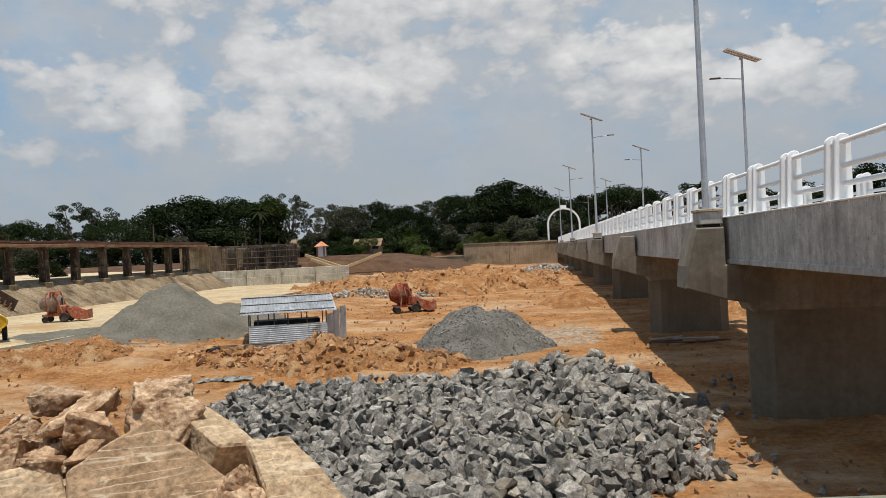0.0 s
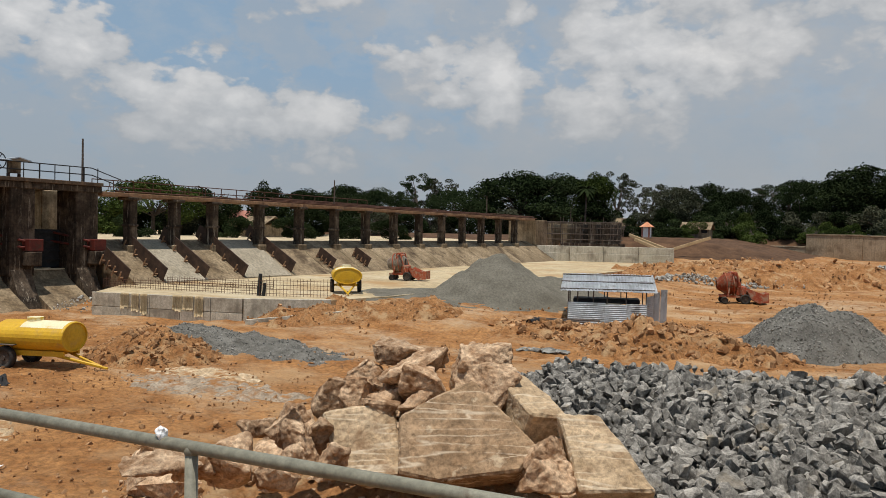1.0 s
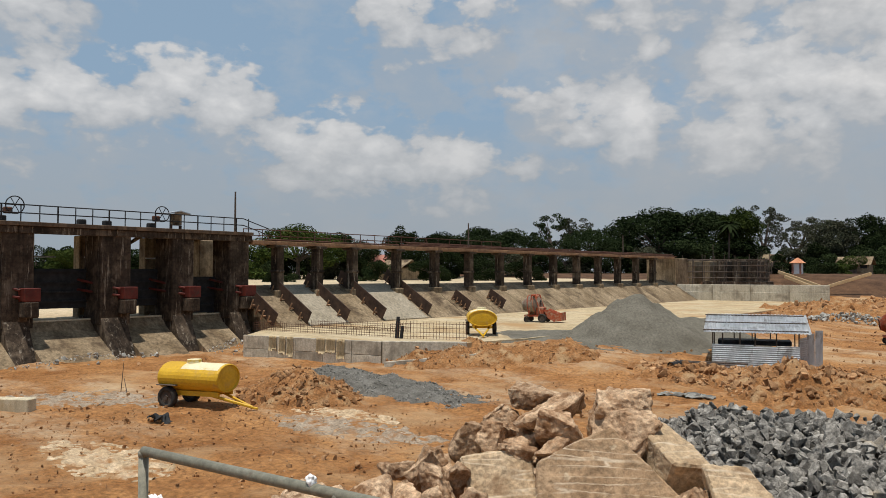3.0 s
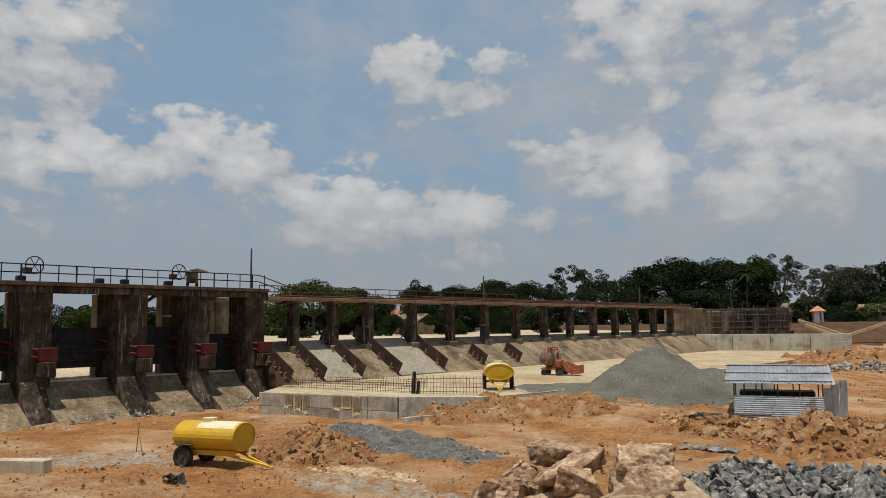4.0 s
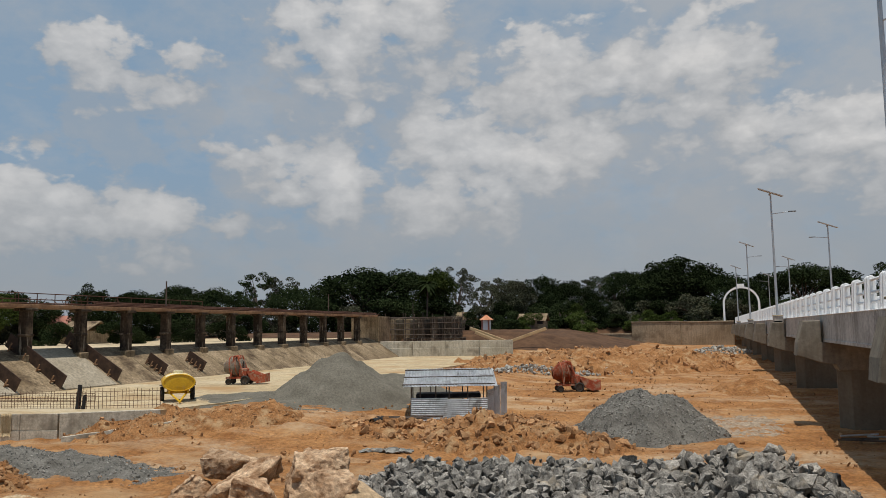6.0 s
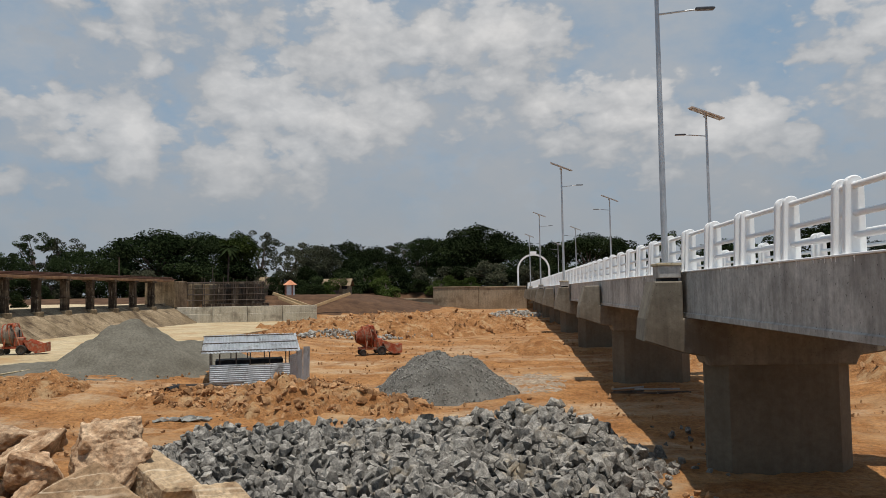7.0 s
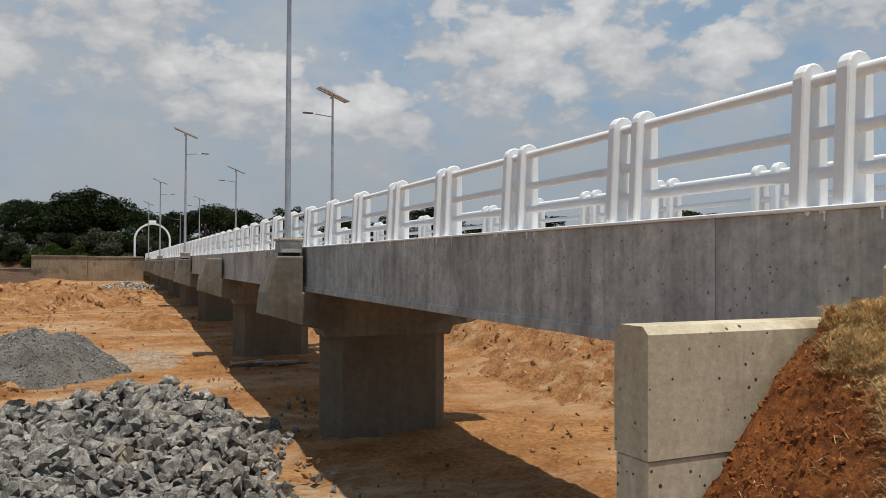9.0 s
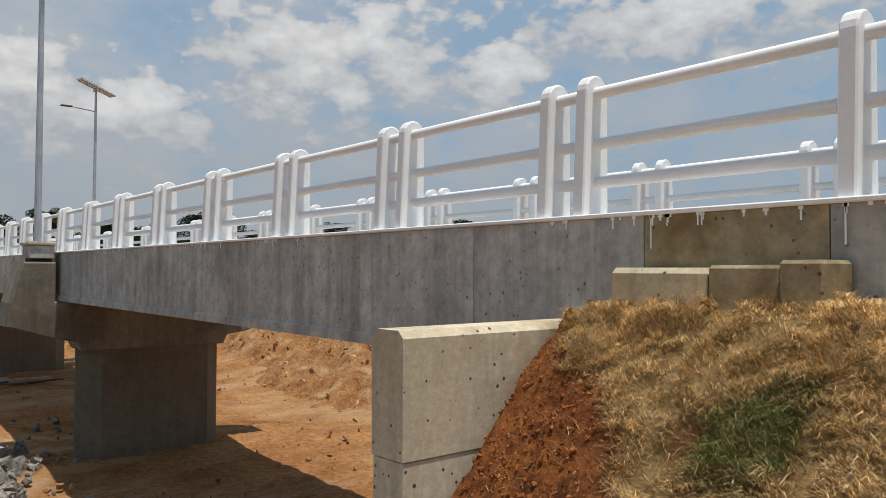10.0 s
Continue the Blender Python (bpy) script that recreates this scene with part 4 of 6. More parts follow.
# ---- trees ----
def leaf_cloud(rng, blobs, count, size, flat=0.0):
    """Small crossed leaf clumps scattered through the outer shell of several blobs."""
    vs, fs = [], []
    total = sum(b[3] * b[4] for b in blobs)
    for cx, cy, cz, rx, rz in blobs:
        n = int(count * rx * rz / total)
        for _ in range(n):
            while True:
                p = Vector((rng.uniform(-1, 1), rng.uniform(-1, 1), rng.uniform(-1, 1)))
                if 0.2 < p.length < 1.0:
                    break
            p = p.normalized() * (p.length ** 0.6)
            p *= 1 + 0.28 * noise.noise(Vector((p.x * 2.3 + cx, p.y * 2.3 + cy, p.z * 2.3 + cz)))
            c = Vector((cx + p.x * rx, cy + p.y * rx, cz + p.z * rz))
            s = size * rng.uniform(0.5, 1.35)
            q = Euler((rng.uniform(-1.3, 1.3), rng.uniform(-1.3, 1.3), rng.uniform(0, 6.3))).to_matrix()
            i = len(vs)
            k = 5
            ph = rng.uniform(0, 6.3)
            for j in range(k):
                t = ph + 6.2832 * j / k
                r = s * rng.uniform(0.55, 1.1)
                vs.append(c + q @ Vector((r * math.cos(t), r * math.sin(t), 0.25 * s * rng.uniform(-1, 1))))
            fs.append((i, i + 1, i + 2, i + 3, i + 4))
    return vs, fs


def mesh_from(name, vs, fs, material):
    me = bpy.data.meshes.new(name)
    me.from_pydata([tuple(v) for v in vs], [], fs)
    me.materials.append(material)
    return me


def tree_model(kind, seed):
    """A tree ten metres tall at the origin: an Empty with trunk and crown."""
    rng = random.Random(seed)
    blobs = []
    if kind == "dome":
        for _ in range(22):
            a, r = rng.uniform(0, 6.3), 5.6 * rng.random() ** 0.6
            blobs.append((r * math.cos(a), r * math.sin(a), 7.9 - 0.10 * r * r * 0.8 + rng.uniform(-0.5, 0.3), rng.uniform(1.5, 2.6), rng.uniform(0.8, 1.3)))
        for _ in range(9):
            a = rng.uniform(0, 6.3)
            blobs.append((5.2 * math.cos(a), 5.2 * math.sin(a), rng.uniform(3.0, 5.0), 1.8, 1.3))
        count, size = 18000, 0.13
    elif kind == "round":
        for _ in range(22):
            a, r = rng.uniform(0, 6.3), 3.4 * rng.random() ** 0.6
            blobs.append((r * math.cos(a), r * math.sin(a), rng.uniform(3.0, 8.6) - 0.12 * r * r, rng.uniform(1.2, 2.1), rng.uniform(0.9, 1.5)))
        blobs.append((0, 0, 8.6, 1.3, 1.2))
        count, size = 15000, 0.125
    elif kind == "sparse":
        for _ in range(34):
            a, r = rng.uniform(0, 6.3), 3.6 * rng.random() ** 0.5
            blobs.append((r * math.cos(a), r * math.sin(a), rng.uniform(4.2, 9.6 - 0.12 * r * r), rng.uniform(0.4, 0.9), rng.uniform(0.3, 0.55)))
        count, size = 5200, 0.10
    else:
        for _ in range(12):
            a, r = rng.uniform(0, 6.3), 4.5 * rng.random() ** 0.6
            blobs.append((r * math.cos(a), r * math.sin(a), rng.uniform(1.2, 7.5) - 0.1 * r * r, rng.uniform(1.4, 2.4), rng.uniform(1.2, 1.9)))
        count, size = 11000, 0.16
    vs, fs = leaf_cloud(rng, blobs, count, size)
    bm = bmesh.new()
    tube(bm, (0, 0, -0.5), (0.1, 0, 4.2), 0.34 if kind != "sparse" else 0.2, 0.2 if kind != "sparse" else 0.13, 8)
    for b in blobs[:12]:
        mid = Vector((b[0] * 0.45, b[1] * 0.45, 3.2 + 0.45 * (b[2] - 3.2)))
        tube(bm, (0.08, 0, 3.0), mid, 0.15, 0.09, 5)
        tube(bm, mid, (b[0], b[1], b[2]), 0.09, 0.03, 5)
    me = bpy.data.meshes.new("trunk")
    bm.to_mesh(me)
    bm.free()
    me.materials.append(M["bark"])
    return me, vs, fs


def build_trees():
    models = {}
    for kind, seeds in (("dome", (1, 2)), ("round", (3, 4, 5)), ("sparse", (6, 7)), ("bush", (8, 9, 10))):
        models[kind] = [tree_model(kind, s) for s in seeds]
    crowns = {}
    label = {"dome": "broad dark green rain tree with a spreading crown", "round": "tall dark green tree with a dense rounded crown",
             "sparse": "thin greyish tree with an open half-bare crown", "bush": "low dark green bushy tree"}
    rng = random.Random(12)

    def plant(az, dist, top, kind, width=1.0, leaves="foliage", text=""):
        i = rng.randrange(len(models[kind]))
        trunk, vs, fs = models[kind][i]
        key = (kind, i, leaves)
        if key not in crowns:
            crowns[key] = mesh_from("crown", vs, fs, M[leaves])
        a = radians(az)
        x, y = 0.3 + dist * math.sin(a), -0.8 + dist * math.cos(a)
        z = land(x, y)
        h = (5.0 + dist * math.tan(radians(top)) - z) * 1.07
        width *= {"dome": 1.22, "round": 1.22, "sparse": 1.3}.get(kind, 1.0)
        t = thing("tree", text or label[kind], "tree", "trees on the banks", at=(x, y, z - 0.1))
        t.rotation_euler = (0, 0, rng.uniform(0, 6.3))
        s = h / 10.0
        t.scale = (s * width, s * width, s)
        share("trunk", trunk, t)
        share("crown", crowns[key], t)

    # the skyline, left to right
    for az, top, dist, kind, width, leaves in (
            (-73, 2.4, 120, "bush", 1.1, "foliage"), (-69, 2.3, 125, "round", 1.2, "foliage"), (-66, 2.2, 118, "bush", 1.2, "foliage_light"), (-63, 2.0, 125, "bush", 1.2, "foliage"),
            (-60, 2.1, 130, "round", 1.2, "foliage"), (-57, 2.5, 128, "round", 1.2, "foliage"), (-54.2, 2.6, 120, "bush", 1.2, "foliage_light"), (-50.6, 3.6, 122, "dome", 0.95, "foliage_light"), (-47.5, 3.0, 130, "dome", 0.9, "foliage"),
            (-43.2, 3.35, 125, "round", 0.62, "foliage"), (-40.2, 3.1, 140, "dome", 0.9, "foliage"), (-37.6, 3.5, 145, "dome", 0.85, "foliage"), (-34.9, 3.3, 150, "dome", 0.9, "foliage"),
            (-31.9, 4.3, 155, "sparse", 0.75, "foliage"), (-30.4, 4.0, 158, "sparse", 0.75, "foliage_grey"), (-29.4, 3.4, 150, "dome", 0.8, "foliage"), (-24.4, 4.75, 165, "dome", 1.05, "foliage"), (-21.6, 4.6, 172, "dome", 0.9, "foliage"),
            (-19.2, 4.4, 168, "round", 0.8, "foliage_light"), (-17.6, 4.6, 185, "sparse", 0.6, "foliage_grey"), (-15.6, 3.8, 190, "sparse", 0.9, "foliage_grey"), (-14.4, 3.7, 180, "sparse", 0.9, "foliage_grey"), (-13.2, 3.4, 175, "round", 0.9, "foliage_grey"), (-11.4, 3.7, 178, "round", 0.95, "foliage"),
            (-9.5, 3.5, 175, "dome", 0.8, "foliage"), (-8.1, 3.6, 190, "sparse", 0.8, "foliage_grey"), (-6.4, 4.1, 180, "sparse", 0.95, "foliage"), (-5.6, 3.9, 176, "round", 0.8, "foliage"), (-3.4, 4.4, 182, "round", 1.0, "foliage"),
            (-1.8, 4.75, 180, "round", 1.05, "foliage"), (-0.4, 4.2, 185, "round", 0.8, "foliage"), (1.4, 3.7, 178, "dome", 0.75, "foliage"), (3.6, 3.4, 185, "round", 0.9, "foliage"), (6.2, 4.2, 190, "dome", 0.85, "foliage"), (8.3, 3.6, 195, "round", 0.9, "foliage"),
            (11.6, 4.0, 150, "sparse", 0.6, "foliage"), (15.5, 3.4, 190, "dome", 0.8, "foliage"), (18.5, 3.3, 190, "round", 1.1, "foliage"), (22.0, 4.2, 185, "round", 0.9, "foliage"), (25.5, 3.0, 190, "dome", 0.9, "foliage"), (30.3, 3.6, 180, "sparse", 1.0, "foliage"),
            (35.0, 2.8, 190, "dome", 0.9, "foliage"), (40.3, 3.9, 160, "sparse", 1.0, "foliage"), (46.0, 2.6, 190, "dome", 1.0, "foliage"), (54, 2.4, 190, "dome", 1.0, "foliage")):
        plant(az, dist, top, kind, width, leaves)
    # a lower belt that closes the gaps
    az = -76.0
    while az < 62:
        d = 128 + 34 * smooth01((az + 40) / 25) + rng.uniform(-6, 10)
        plant(az, d, (1.7 if az < -28 else 2.5) + rng.uniform(-0.35, 0.7), "bush", rng.uniform(1.1, 1.5), rng.choice(("foliage", "foliage", "foliage", "foliage_grey")))
        az += rng.uniform(1.2, 1.8)
    # brighter shrubs on the far bank
    for az, d, top, leaves in ((-11.6, 152, 2.0, "foliage"), (-9.8, 155, 2.2, "foliage_light"), (-8.6, 150, 1.6, "foliage_light"), (-6.5, 154, 1.3, "foliage"), (-4.6, 153, 1.5, "foliage_light"), (-3.4, 154, 1.5, "foliage_light"),
                           (-2.4, 154, 1.4, "foliage_light"), (-0.8, 156, 1.3, "foliage"), (-14.0, 128, 1.7, "foliage"), (-12.6, 130, 1.5, "foliage_light"), (-19.5, 122, 1.5, "foliage"), (-17.2, 118, 1.8, "foliage"),
                           (-60, 92, 1.1, "foliage"), (-56, 95, 0.9, "foliage_light"), (-52, 92, 1.2, "foliage"), (-45, 100, 1.4, "foliage"), (-41, 104, 1.5, "foliage"), (-37, 110, 1.4, "foliage"), (-34, 112, 1.4, "foliage")):
        plant(az, d, top, "bush", 1.25, leaves, "low green shrub on the river bank")
    # a palm that rises over the trees
    for az, d, top in ((-19.9, 150, 3.7), (11.7, 140, 3.9)):
        a = radians(az)
        x, y = d * math.sin(a), d * math.cos(a)
        z = land(x, y)
        h = 5.0 + d * math.tan(radians(top)) - z - 0.8
        palm = thing("palm_tree", "slender palm tree with a dark ragged crown", "tree", at=(x, y, z))
        bm = bmesh.new()
        tube(bm, (0, 0, -0.3), (0.3, 0, h), 0.22, 0.14, 8)
        part("trunk", bm, M["bark"], palm)
        bm = bmesh.new()
        for i in range(44):
            t, e = rng.uniform(0, 6.3), rng.uniform(-0.6, 1.1)
            last = None
            for j in range(7):
                u = j / 6
                r = 2.6 * u * math.cos(e * (1 - u * 0.4))
                c = Vector((0.3 + r * math.cos(t), r * math.sin(t), h + 2.2 * u * math.sin(e) - 1.5 * u * u))
                w = 0.36 * math.sin(math.pi * min(1, u * 0.85 + 0.12))
                side = Vector((-math.sin(t), math.cos(t), 0)) * w
                dn = Vector((0, 0, -0.25 * w))
                row = [bm.verts.new(c - side + dn), bm.verts.new(c), bm.verts.new(c + side + dn)]
                if last:
                    bm.faces.new((last[0], last[1], row[1], row[0]))
                    bm.faces.new((last[1], last[2], row[2], row[1]))
                last = row
        part("crown", bm, M["foliage"], palm)


build_trees()


# ---- stones and heaps ----
def hull(rng, sx, sy, sz, n=14, square=0.5):
    bm = bmesh.new()
    for _ in range(n):
        p = Vector((rng.gauss(0, 1), rng.gauss(0, 1), rng.gauss(0, 1))).normalized()
        m = max(abs(p.x), abs(p.y), abs(p.z))
        p = p.lerp(p / m, square) * rng.uniform(0.82, 1.0)
        bm.verts.new((p.x * sx, p.y * sy, p.z * sz))
    r = bmesh.ops.convex_hull(bm, input=bm.verts[:])
    junk = [v for v in r["geom_interior"] if isinstance(v, bmesh.types.BMVert)]
    if junk:
        bmesh.ops.delete(bm, geom=junk, context="VERTS")
    return bm


def stone_set(count, seed, material, flat=0.7):
    rng = random.Random(seed)
    out = []
    for _ in range(count):
        bm = hull(rng, 0.5, 0.5 * rng.uniform(0.65, 1.0), 0.5 * rng.uniform(flat - 0.15, flat + 0.2), rng.randint(9, 14), 0.45)
        me = bpy.data.meshes.new("stone")
        bm.to_mesh(me)
        bm.free()
        me.materials.append(material)
        out.append(me)
    return out


def raw(me):
    return [v.co.copy() for v in me.vertices], [tuple(p.vertices) for p in me.polygons]


def scatter(name, meshes, places, material):
    """Many small stones in one mesh. places: location, size, spin."""
    data = [raw(m) for m in meshes]
    rng = random.Random(len(places))
    vs, fs = [], []
    for loc, size in places:
        v0, f0 = rng.choice(data)
        q = Euler((rng.uniform(0, 6.3), rng.uniform(0, 6.3), rng.uniform(0, 6.3))).to_matrix()
        i = len(vs)
        vs += [tuple(Vector(loc) + q @ (v * size)) for v in v0]
        fs += [tuple(k + i for k in f) for f in f0]
    return mesh_from(name, vs, fs, material)


def heap_ob(name, material, height, x0, x1, y0, y1, step, label, category, kind="stuff", smooth=True):
    """A heap whose height over the ground is given by a function; its rim dips under the soil."""
    nx, ny = int((x1 - x0) / step) + 1, int((y1 - y0) / step) + 1
    vs, fs, ok = [], [], []
    for j in range(ny):
        for i in range(nx):
            x, y = x0 + i * step, y0 + j * step
            h = height(x, y)
            ok.append(h > -0.15)
            vs.append((x, y, floor_at(x, y) + max(h, -0.4)))
    for j in range(ny - 1):
        for i in range(nx - 1):
            q = (j * nx + i, j * nx + i + 1, (j + 1) * nx + i + 1, (j + 1) * nx + i)
            if any(ok[k] for k in q):
                fs.append(q)
    me = mesh_from(name, vs, fs, material)
    me.polygons.foreach_set("use_smooth", [smooth] * len(me.polygons))
    return tagged(new(name, me), label, category, kind=kind)


def floor_at(x, y):
    """Ground or apron, whichever is higher."""
    z = land(x, y)
    if -40 < x < -22.4 and 29 < y < 95:
        z = max(z, APRON)
    return z


def cone(cx, cy, r, h, sx=1.0, sy=1.0, rough=0.1, seed=0.0, peak=0.12):
    def f(x, y):
        d = math.hypot((x - cx) / sx, (y - cy) / sy) / r
        d += 0.07 * fbm(x, y, 0.5, seed) + 0.10 * fbm(x, y, 1.3, seed + 2)
        if d > 1.5:
            return -0.4
        # straight flank, rounded tip, spread foot
        e = math.sqrt(d * d + peak * peak) - peak * 0.5
        flank = h * (1 - e)
        if flank < 0.1 * h:
            flank = 0.1 * h * math.exp(flank / (0.1 * h) - 1) - 0.5 * h * max(0.0, d - 1.0)
        return flank + rough * fbm(x, y, 1.6, seed + 4) * (1 if d < 1.1 else 0)
    return f


def top_of(*fs):
    return lambda x, y: max(f(x, y) for f in fs)


PEBBLES = stone_set(6, 21, M["stone"])
TANSTONES = stone_set(7, 22, M["tan_rubble"], 0.6)


def sprinkle(name, height, area, count, sizes, meshes, material, label, seed, cut=0.02, category="stones"):
    rng = random.Random(seed)
    places = []
    x0, x1, y0, y1 = area
    while count > 0:
        count -= 1
        x, y = rng.uniform(x0, x1), rng.uniform(y0, y1)
        h = height(x, y)
        if h < cut:
            continue
        s = sizes[0] + (sizes[1] - sizes[0]) * rng.random() ** 9
        places.append(((x, y, floor_at(x, y) + h + 0.08 * s), s))
    me = scatter(name, meshes, places, material)
    return tagged(new(name, me), label, category, kind="stuff")


def build_heaps():
    # quarry dust, two cones run together, with a thin skirt
    f = top_of(cone(-18.6, 37.7, 3.7, 2.5, 1.0, 1.0, 0.04, 1.0), cone(-16.9, 41.6, 3.2, 1.15, 1.1, 0.9, 0.05, 2.0, 0.2), cone(-20.9, 36.0, 3.8, 0.2, 1.15, 0.9, 0.05, 5.0, 0.6))
    heap_ob("dust_heap", M["dust"], f, -28, -7, 29, 49, 0.22, "tall grey heap of quarry dust on the apron edge", "heap")
    # crushed stone
    g = top_of(cone(-2.6, 32.3, 2.65, 2.05, 1.0, 1.0, 0.05, 3.0, 0.2), cone(-1.5, 32.8, 2.2, 1.75, 1.0, 1.0, 0.05, 3.5, 0.22))
    heap_ob("gravel_heap", M["gravel"], g, -8.5, 3, 26, 38.5, 0.2, "dark grey heap of crushed stone chippings", "heap")
    sprinkle("gravel_chips", g, (-8, 2.5, 27, 38), 24000, (0.06, 0.15), PEBBLES, M["gravel_chip"], "loose grey stone chips on the heap", 31, 0.0)
    # red earth and rubble
    a = cone(-21.9, 17.4, 2.1, 1.15, 1.15, 0.9, 0.22, 6.0, 0.25)
    heap_ob("soil_heap", M["red_soil"], a, -26, -18, 13.5, 21, 0.14, "heap of orange earth and rubble by the tank trailer", "heap")
    sprinkle("soil_clods", a, (-24.6, -19.2, 15, 20), 3600, (0.03, 0.34), TANSTONES, M["tan_rubble"], "lumps of earth and stone on the heap", 32)
    b = top_of(cone(-23.6, 20.8, 1.9, 0.75, 1.5, 1.0, 0.16, 7.0, 0.3), cone(-21.4, 21.2, 2.0, 0.55, 1.3, 0.9, 0.14, 7.6, 0.4), cone(-19.2, 20.6, 1.6, 0.22, 1.5, 0.9, 0.16, 8.3, 0.6))
    heap_ob("chip_heap", M["gravel"], b, -28, -15.5, 17, 25, 0.16, "low spread of dark grey chippings", "heap")
    sprinkle("spread_chips", b, (-27.5, -16, 17.5, 24.5), 9000, (0.05, 0.13), PEBBLES, M["gravel_chip"], "loose grey stone chips on the ground", 33, -0.06)
    c = top_of(*[cone(lerp(-24.6, -18.6, t), lerp(27.0, 30.4, t), 1.5, 0.65, 1.0, 0.9, 0.25, 8.0 + 3 * t, 0.4) for t in (0, 0.25, 0.5, 0.75, 1.0)])
    heap_ob("earth_ridge", M["red_soil"], c, -28, -15, 24, 34, 0.16, "low ridge of dug red earth beside the apron", "heap")
    sprinkle("ridge_clods", c, (-26.5, -16.8, 25, 32.5), 5200, (0.03, 0.26), TANSTONES, M["tan_rubble"], "clods of red earth on the ridge", 34)
    d = top_of(cone(-7.9, 28.6, 1.9, 1.45, 1.1, 1.0, 0.3, 11.0, 0.3), cone(-6.0, 29.4, 1.8, 0.85, 1.2, 1.0, 0.25, 12.0, 0.3), cone(-9.8, 30.6, 2.2, 0.7, 1.2, 1.0, 0.25, 13.0, 0.3), cone(-4.3, 28.9, 1.5, 0.55, 1.2, 1.0, 0.2, 14.0, 0.3),
               cone(-12.5, 30.6, 2.0, 0.35, 1.3, 1.0, 0.2, 15.0, 0.3), cone(-8.0, 32.4, 2.0, 0.6, 1.2, 1.0, 0.2, 16.0, 0.3))
    heap_ob("rubble_heap", M["red_soil"], d, -16, 0, 25, 36, 0.15, "heap of broken tan rubble and earth in front of the shed", "heap")
    sprinkle("broken_rubble", d, (-15, -1.5, 26, 34.5), 9000, (0.03, 0.55), TANSTONES, M["tan_rubble"], "broken tan stones on the rubble heap", 35)
    # far spoil
    e = top_of(cone(-9.0, 67.5, 6.2, 2.3, 1.15, 0.9, 0.5, 17.0, 0.4), cone(-3.5, 72.5, 5.0, 2.2, 1.1, 1.0, 0.5, 18.0, 0.4), cone(-14.5, 66.0, 5.0, 1.5, 1.2, 0.8, 0.5, 19.0, 0.4), cone(-9, 84, 9, 1.3, 1.5, 0.9, 0.8, 20.0, 0.6), cone(-16, 78, 6, 0.9, 1.3, 0.9, 0.6, 20.5, 0.6))
    heap_ob("spoil_heap", M["red_soil"], e, -28, 8, 54, 97, 0.45, "broad heaps of dug orange earth and broken stone", "heap")
    sprinkle("spoil_stones", e, (-22, 3, 57, 92), 9000, (0.08, 0.65), TANSTONES, M["tan_rubble"], "broken stones over the spoil heaps", 36)
    fl = top_of(cone(-12.5, 61.3, 2.6, 0.7, 1.6, 0.8, 0.2, 22.0, 0.4), cone(-7.0, 63.2, 1.6, 0.4, 1.4, 0.8, 0.2, 23.0, 0.4))
    sprinkle("grey_rubble", fl, (-18, -4, 58, 65), 1300, (0.2, 0.6), PEBBLES, M["pale_stone"], "heap of broken grey concrete pieces", 37)
    fr = cone(1.6, 105, 3.2, 1.1, 1.2, 0.9, 0.2, 24.0, 0.4)
    sprinkle("grey_rubble", fr, (-3.5, 6, 100, 110), 700, (0.3, 0.7), PEBBLES, M["pale_stone"], "heap of broken grey stone by the bridge", 38)
    h = cone(2.6, 49.5, 2.0, 1.1, 1.0, 1.0, 0.15, 25.0, 0.4)
    heap_ob("soil_heap", M["red_soil"], h, -1, 6, 46, 53, 0.2, "small heap of orange earth beside a pier", "heap")
    k = top_of(cone(19, 24, 5, 1.4, 1.0, 1.8, 0.4, 26.0, 0.5), cone(21, 34, 5, 1.5, 1.0, 1.6, 0.4, 27.0, 0.5), cone(15, 45, 5, 1.5, 1.0, 1.6, 0.4, 28.0, 0.5))
    heap_ob("soil_heap", M["red_soil"], k, 10, 30, 12, 56, 0.35, "long bank of orange earth beyond the bridge", "heap")
    sprinkle("bank_stones", k, (11, 29, 14, 54), 9000, (0.06, 0.40), TANSTONES, M["tan_rubble"], "stones on the earth bank", 39)
    # patches of pale dust and dried slurry on the soil
    patches = [(-16.3, 14.8, 1.2, 2.0, 0.6, "slurry", "dried grey slurry on the soil"), (-18.2, 8.5, 1.1, 1.6, 0.7, "pale_dust", "whitish dust spilt on the soil"),
               (-19.1, 16.3, 1.0, 2.2, 0.4, "pale_dust", "whitish dust spilt on the soil"), (-26.2, 13.2, 1.2, 1.6, 0.7, "slurry", "dried grey slurry on the soil"),
               (1.4, 35.6, 1.5, 0.8, 1.6, "slurry", "whitish slurry beside the gravel heap"), (-28.2, 11.7, 1.1, 1.6, 0.8, "slurry", "dried grey slurry on the soil")]
    for k, (x, y, r, sx, sy, mat_name, text) in enumerate(patches):
        def film(u, v, q=cone(x, y, r, 0.05, sx, sy, 0.0, 60.0 + k, 1.0)):
            return q(u, v) + 0.10 * fbm(u, v, 0.35, 3.1) + 0.05 * fbm(u, v, 1.4, 9.2) + 0.07 * fbm(u, v, 2.0, 4.4 + k) + 0.05 * fbm(u, v, 5.0, 2.4) + 0.01
        heap_ob("dust_patch", M[mat_name], film, x - r * sx * 1.5, x + r * sx * 1.5, y - r * sy * 1.8, y + r * sy * 1.8, 0.07, text, "dust")
    # rubble at the feet of the gate piers
    r = top_of(cone(-36.6, 25.3, 1.6, 0.8, 1.2, 0.8, 0.2, 29.0, 0.4), cone(-38.4, 17.5, 1.4, 0.4, 0.8, 2.6, 0.2, 30.0, 0.4))
